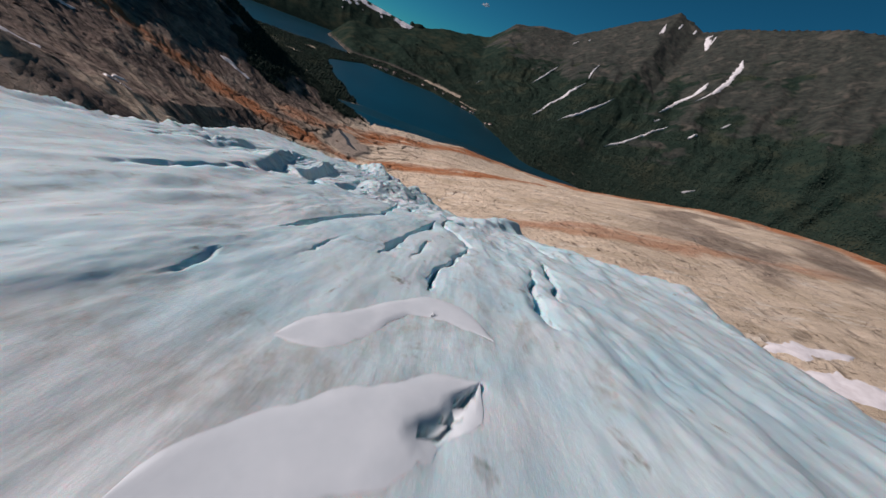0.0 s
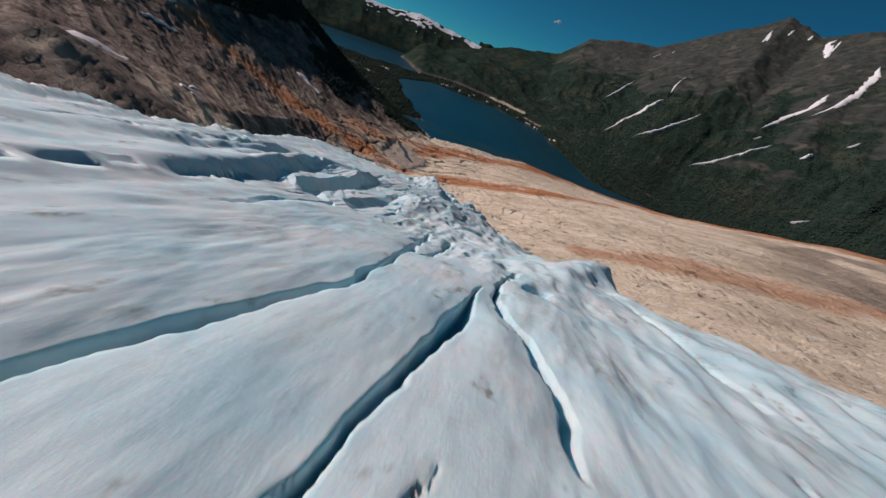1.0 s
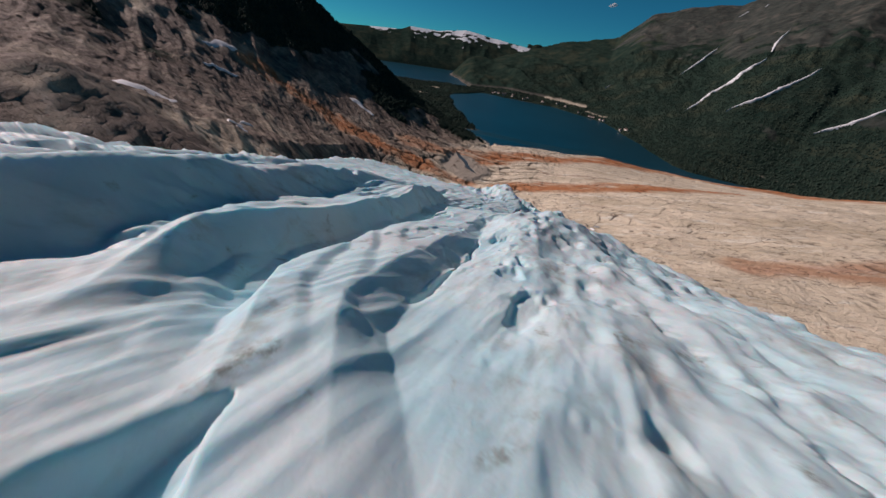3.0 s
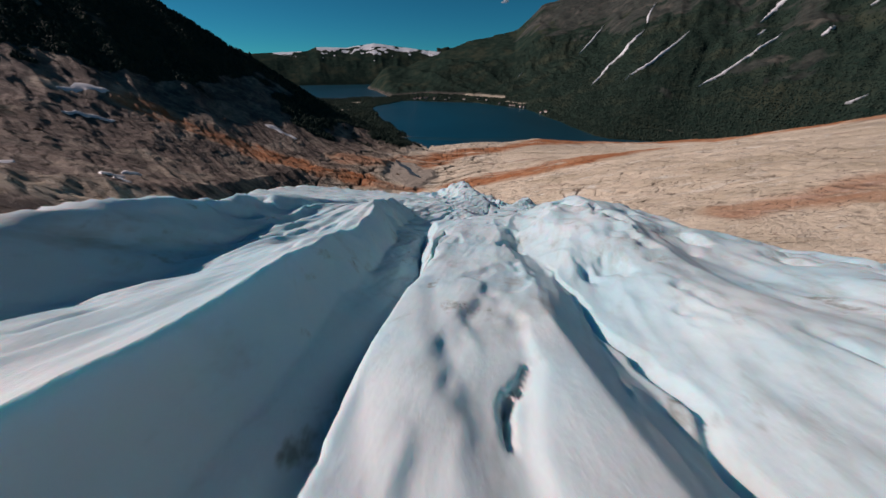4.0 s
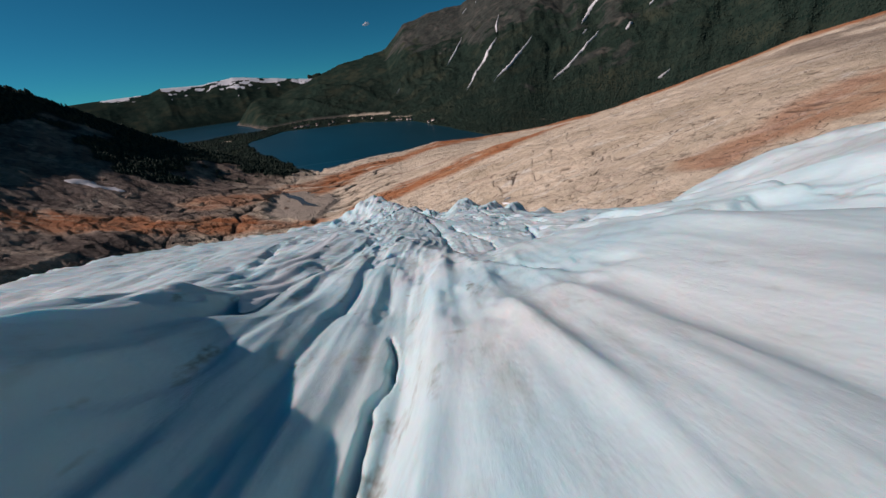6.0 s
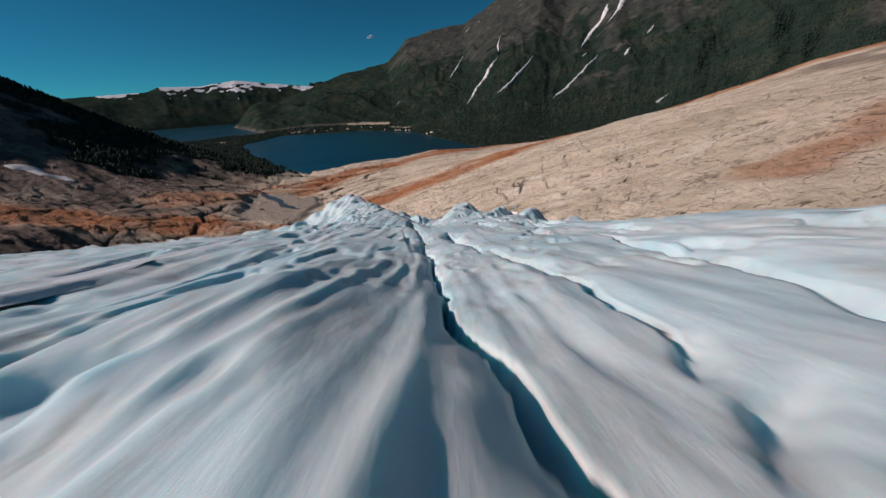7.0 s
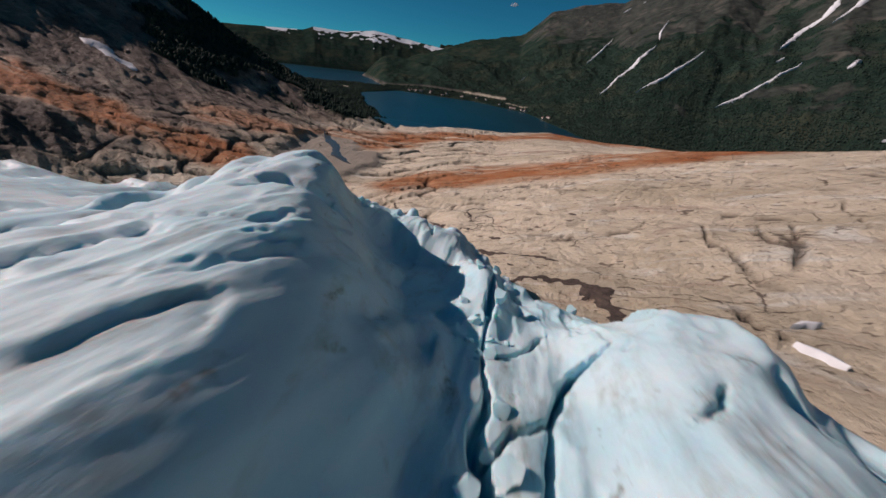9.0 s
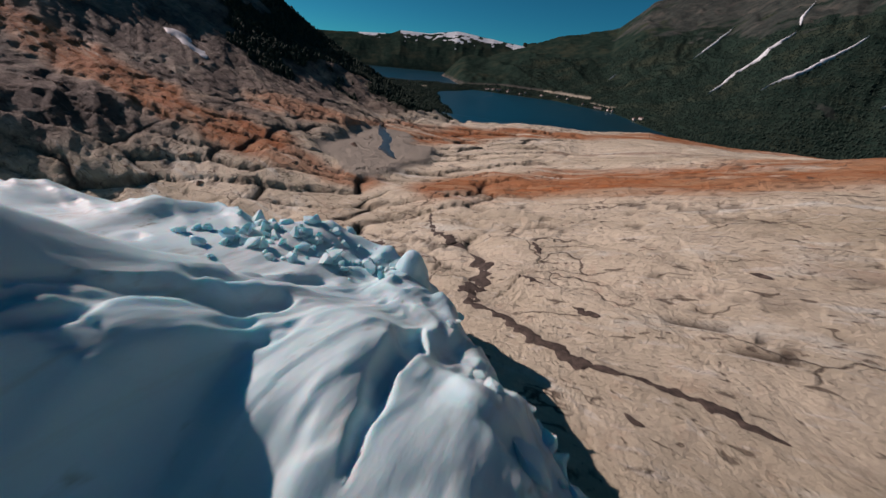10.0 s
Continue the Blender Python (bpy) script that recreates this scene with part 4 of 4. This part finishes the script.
# ---- melt water and wet gravel on the slabs ----
tagged(drape("stream", [(-178, 386, 1.6), (-168, 374, 2.4), (-160, 366, 3.2), (-152, 358, 3.0), (-146, 349, 2.6), (-140, 342, 3.2), (-133, 336, 2.2), (-127, 333, 1.2)], STREAM, 0.25, 5, 2.0, 0.4), "shallow grey meltwater stream crossing a sand flat", "stream", kind="structure")
for pts in ([(-84.3, 289.2, 0.3), (-80, 282, 0.5), (-76.7, 277.2, 0.5), (-72, 275, 0.9), (-67.5, 272.6, 0.7)], [(-66, 271, 0.3), (-62, 266.8, 1.0), (-61, 261, 1.4), (-60, 257, 0.9), (-57, 256.4, 0.5)],
            [(-57.5, 256.6, 0.5), (-54.4, 255, 0.9), (-51, 252.8, 0.7), (-48.2, 251.9, 1.0), (-46.4, 251.6, 0.8)], [(-46.8, 251.4, 0.3), (-43, 251.6, 0.35), (-40.8, 251.2, 0.45), (-38, 250.4, 0.5), (-35.4, 249.4, 0.25)],
            [(-44.0, 239.0, 0.2), (-42, 241.6, 0.7), (-39.4, 243.2, 1.0), (-36, 242.4, 1.2), (-33, 241.4, 1.3), (-30.6, 238.8, 1.5), (-30, 234.5, 0.9), (-29.2, 229, 0.5), (-27.4, 226, 0.3)],
            [(-72, 266.8, 0.4), (-76, 266, 1.2), (-84, 267, 1.7), (-92, 270, 2.2), (-100, 280, 1.2)], [(-57.4, 275.6, 0.15), (-56.4, 274.6, 0.5), (-55.2, 272.6, 0.25)],
            [(-56.4, 265.2, 0.2), (-54.6, 264.6, 0.4), (-52.8, 263.6, 0.2)], [(-49, 260.2, 0.15), (-47.6, 259.4, 0.35), (-46.2, 259.2, 0.15)], [(-58, 246, 0.3), (-55, 243, 1.0), (-50, 239, 0.6)],
            [(-44.0, 247.8, 0.12), (-43.4, 247.3, 0.3), (-42.8, 247.2, 0.15)], [(-32.6, 272.4, 0.1), (-31.6, 272, 0.35), (-30.9, 271.4, 0.15)]):
    tagged(drape("wet_gravel", pts, GRAVEL, 0.08, 7, 0.3, 0.9, 0.03, None, int(abs(pts[0][0]))), "wet dark gravel filling a hollow in the slabs", "gravel", "gravel hollows")

# ---- boulders on the left slope ----
rng = random.Random(5)
protos = []
for k in range(7):
    ob = part("boulder", lump(40 + k, (1, 0.8, 0.62), 0.35), BOULDER)
    protos.append(ob.data)
    bpy.data.objects.remove(ob)
count = 0
while count < 150:
    az, dist = rng.uniform(-88, -26), rng.uniform(150, 330)
    x, y = OX + dist * math.sin(radians(az)), OY + dist * math.cos(radians(az))
    if edge(np.array([x]), np.array([y]))[0] > -8 or dist < 150 + rng.random() * 80:
        continue
    size = 0.6 + 1.9 * rng.random() ** 3
    ob = new("boulder", protos[count % 7])
    ob.matrix_world = Matrix.Translation((x, y, ground_z(x, y) + 0.1 * size)) @ Euler((rng.uniform(-0.3, 0.3), rng.uniform(-0.3, 0.3), rng.uniform(0, 6.28))).to_matrix().to_4x4() @ Matrix.Scale(size, 4)
    tagged(ob, "angular brown boulder lying on the rocky slope", "boulder", "boulders on the slope")
    count += 1

# ---- broken ice at the margin ----
blocks = []
for k in range(9):
    ob = part("ice_block", lump(80 + k, (1, 0.85, 0.8), 0.22, 3), BLUE_ICE if k == 4 else ICE)
    for f in ob.data.polygons:
        f.use_smooth = True
    ob.data.set_sharp_from_angle(angle=radians(24))
    blocks.append(ob.data)
    bpy.data.objects.remove(ob)


def ice_block(k, x, y, z, size, tall=1.0, tilt=0.5):
    ob = new("ice_block", blocks[k % 9])
    ob.matrix_world = Matrix.Translation((x, y, z)) @ Euler((rng.uniform(-tilt, tilt), rng.uniform(-tilt, tilt), rng.uniform(0, 6.28))).to_matrix().to_4x4() @ Matrix.Diagonal((size, size, size * tall, 1))
    tagged(ob, "broken block of pale blue ice at the glacier front", "ice block", "ice blocks at the front")


FRONT = np.array([(-92, 241), (-80, 247), (-70, 251), (-62, 250), (-54, 244.5), (-49, 240), (-45, 234), (-41, 228), (-33, 223), (-25, 217), (-14, 200), (-6, 180)])
for k in range(120):
    s = rng.random() * (len(FRONT) - 1)
    i = int(s)
    p = FRONT[i] + (FRONT[i + 1] - FRONT[i]) * (s - i)
    x, y = p[0] + rng.gauss(0, 1.8), p[1] + rng.gauss(0.4, 1.8)
    size = 0.3 + 1.0 * rng.random() ** 2
    z = max(ground_z(x, y), ice_z(x, y))
    ice_block(k, x, y, z + 0.1 * size, size, rng.uniform(0.6, 1.0))
for k in range(110):
    t = rng.random()
    x, y = -76 + 13 * t + rng.gauss(0, 1.2), 240.5 + 6 * t + rng.gauss(0, 1.6)
    size = 0.22 + 0.75 * rng.random() ** 2
    ice_block(k, x, y, max(ground_z(x, y), ice_z(x, y)) + 0.3 * size, size, rng.uniform(0.8, 1.4), 0.9)
for k in range(26):
    x, y = rng.uniform(-90, -70), rng.uniform(243, 252)
    size = 0.4 + 0.8 * rng.random()
    ice_block(k, x, y, max(ground_z(x, y), ice_z(x, y)) + 0.3 * size, size, rng.uniform(0.8, 1.3))
for k in range(34):
    y = rng.uniform(196, 232)
    x = np.interp(y, [184, 193, 201, 214, 228], [-42.6, -43.2, -42.9, -45, -47]) + rng.gauss(0, 1.1)
    size = 0.3 + 0.8 * rng.random()
    ice_block(k, x, y, ice_z(x, y) + 0.2 * size, size)
for k in range(30):
    t = rng.random()
    x, y = -18 + 10 * t + rng.gauss(0, 1.3), 213 - 14 * t + rng.gauss(0, 1.3)
    size = 0.8 + 1.5 * rng.random()
    ice_block(3 * k, x, y, max(ground_z(x, y), ice_z(x, y)) + 0.2 * size, size, rng.uniform(0.8, 1.4), 0.6)

# a lone ice spire at the front
bm = bmesh.new()
bmesh.ops.create_icosphere(bm, subdivisions=4, radius=1)
for v in bm.verts:
    up = (v.co.z + 1) / 2
    w = 0.95 * max(0.0, 1 - up ** 5) ** 0.5 + 2.3 * (1 - up) ** 2.2
    n = noise.noise(v.co * 1.8) * 0.22 + noise.noise(v.co * 5) * 0.06
    flat = Vector((v.co.x, v.co.y, 0))
    flat = flat / max(flat.length, 1e-4) * w * (1 + n) * min(1, flat.length * 3)
    v.co = flat + Vector((0.35, 0.2, 0)) * up + Vector((0, 0, up * 7.0))
for f in bm.faces:
    f.smooth = True
spire = part("ice_spire", bm, ICE)
spire.matrix_world = Matrix.Translation((-62.7, 247.4, -105.2)) @ Matrix.Diagonal((1.35, 1.35, 1.0, 1))
tagged(spire, "tall rounded white ice spire at the glacier front", "ice spire")


# ---- woods ----
def woods(name, label, places, sizes):
    """Many small trees in one mesh: uneven crowns on the ground."""
    bm = bmesh.new()
    bmesh.ops.create_icosphere(bm, subdivisions=1, radius=1)
    base = np.array([v.co for v in bm.verts])
    tris = np.array([[v.index for v in f.verts] for f in bm.faces])
    bm.free()
    n = len(places)
    r = np.random.RandomState(11)
    jig = base[None] * (1 + 0.45 * (r.rand(n, len(base), 1) - 0.5))
    jig[:, :, 2] *= 1.25
    jig[:, :, :2] *= (0.75 - 0.3 * np.clip(jig[:, :, 2:3], 0, 1))
    verts = jig * sizes[:, None, None] + stretch_from_eye(places)[:, None, :] + np.array([0, 0, 0.55])[None, None] * sizes[:, None, None]
    faces = (tris[None] + (np.arange(n) * len(base))[:, None, None]).reshape(-1, 3)
    me = bpy.data.meshes.new(name)
    me.vertices.add(n * len(base))
    me.vertices.foreach_set("co", verts.ravel())
    me.loops.add(faces.size)
    me.loops.foreach_set("vertex_index", faces.ravel())
    me.polygons.add(len(faces))
    me.polygons.foreach_set("loop_start", np.arange(0, faces.size, 3))
    me.polygons.foreach_set("loop_total", np.full(len(faces), 3))
    me.update(calc_edges=True)
    me.materials.append(LEAF)
    tagged(new(name, me), label, "trees", kind="stuff")


def sow(n, az0, az1, d0, d1, seed, power=1.0):
    r = np.random.RandomState(seed)
    az, dist = np.radians(az0 + (az1 - az0) * r.rand(n)), d0 + (d1 - d0) * r.rand(n) ** power
    x, y = OX + dist * np.sin(az), OY + dist * np.cos(az)
    z, cover = terrain(x, y)
    keep = (cover["forest"] + 0.25 * (r.rand(n) - 0.5) > 0.6) & (z > LAKE + 0.5)
    return np.stack([x, y, z], 1)[keep]


wood = sow(22000, -88, -22, 300, 560, 1)
woods("spur_woods", "dark low birch and spruce wood along the shaded crest", wood, 0.7 + 1.1 * np.random.RandomState(2).rand(len(wood)))
wood = sow(80000, -18, 62, 520, 1900, 3, 1.2)
woods("valley_woods", "dense dark green wood on the lower mountainside", wood, 1.5 + 1.8 * np.random.RandomState(4).rand(len(wood)))
wood = sow(10000, -50, -14, 480, 1400, 5)
woods("lakeside_woods", "low green wood on the flat land beside the lake", wood, 2.4 + 2.4 * np.random.RandomState(6).rand(len(wood)))


# ---- houses by the far shore ----
def house(x, y, turn, w, d, h):
    base = new("house")
    base.matrix_world = Matrix.Translation(stretch_from_eye(np.array([x, y, max(ground_z(x, y), LAKE + 0.8)]))) @ Matrix.Rotation(turn, 4, "Z")
    bm = bmesh.new()
    bmesh.ops.create_cube(bm, size=1, matrix=Matrix.Translation((0, 0, h / 2)) @ Matrix.Diagonal((w, d, h, 1)))
    part("wall", bm, WALL, base)
    bm = bmesh.new()
    a = [bm.verts.new(c) for c in ((-w / 2 - 0.4, -d / 2 - 0.4, h), (w / 2 + 0.4, -d / 2 - 0.4, h), (w / 2 + 0.4, d / 2 + 0.4, h), (-w / 2 - 0.4, d / 2 + 0.4, h), (-w / 2 - 0.4, 0, h + d * 0.38), (w / 2 + 0.4, 0, h + d * 0.38))]
    for q in ((0, 1, 5, 4), (2, 3, 4, 5), (1, 2, 5), (3, 0, 4), (3, 2, 1, 0)):
        bm.faces.new([a[k] for k in q])
    part("roof", bm, ROOF, base)
    tagged(base, "small pale wooden house with a dark pitched roof by the shore", "house", "houses by the shore")


for k in range(22):
    if k < 14:
        x, y = rng.uniform(-520, -200), 1276 + rng.uniform(0, 60)
    else:
        y = rng.uniform(900, 1200)
        x = np.interp(y, *SHORE_R.T) + rng.uniform(10, 26)
    house(x, y, rng.uniform(0, 3), rng.uniform(11, 17), rng.uniform(8, 11), rng.uniform(5, 7))

# ---- a small cloud over the valley ----
m, nt, b = material("cloud_vapour", 1.0, 0.0)
b.inputs["Base Color"].default_value = (0.85, 0.88, 0.9, 1)
b.inputs["Alpha"].default_value = 0.3
bm = bmesh.new()
for dx, dz, r in ((0, 0, 16), (-20, -4, 12), (18, 4, 13), (34, 0, 8), (-36, -7, 7), (6, 12, 9)):
    ball = bmesh.ops.create_icosphere(bm, subdivisions=3, radius=r, matrix=Matrix.Translation((dx, 0, dz)))
    for v in ball["verts"]:
        v.co += Vector((noise.noise(v.co * 0.12), 0, noise.noise(v.co * 0.12 + Vector((9, 0, 0))))) * r * 0.5
for f in bm.faces:
    f.smooth = True
cloud = part("cloud", bm, m)
cloud.matrix_world = Matrix.Translation((*bearing(-6.8, 4200), 572))
tagged(cloud, "small faint white cloud in a clear blue sky", "cloud", kind="structure")
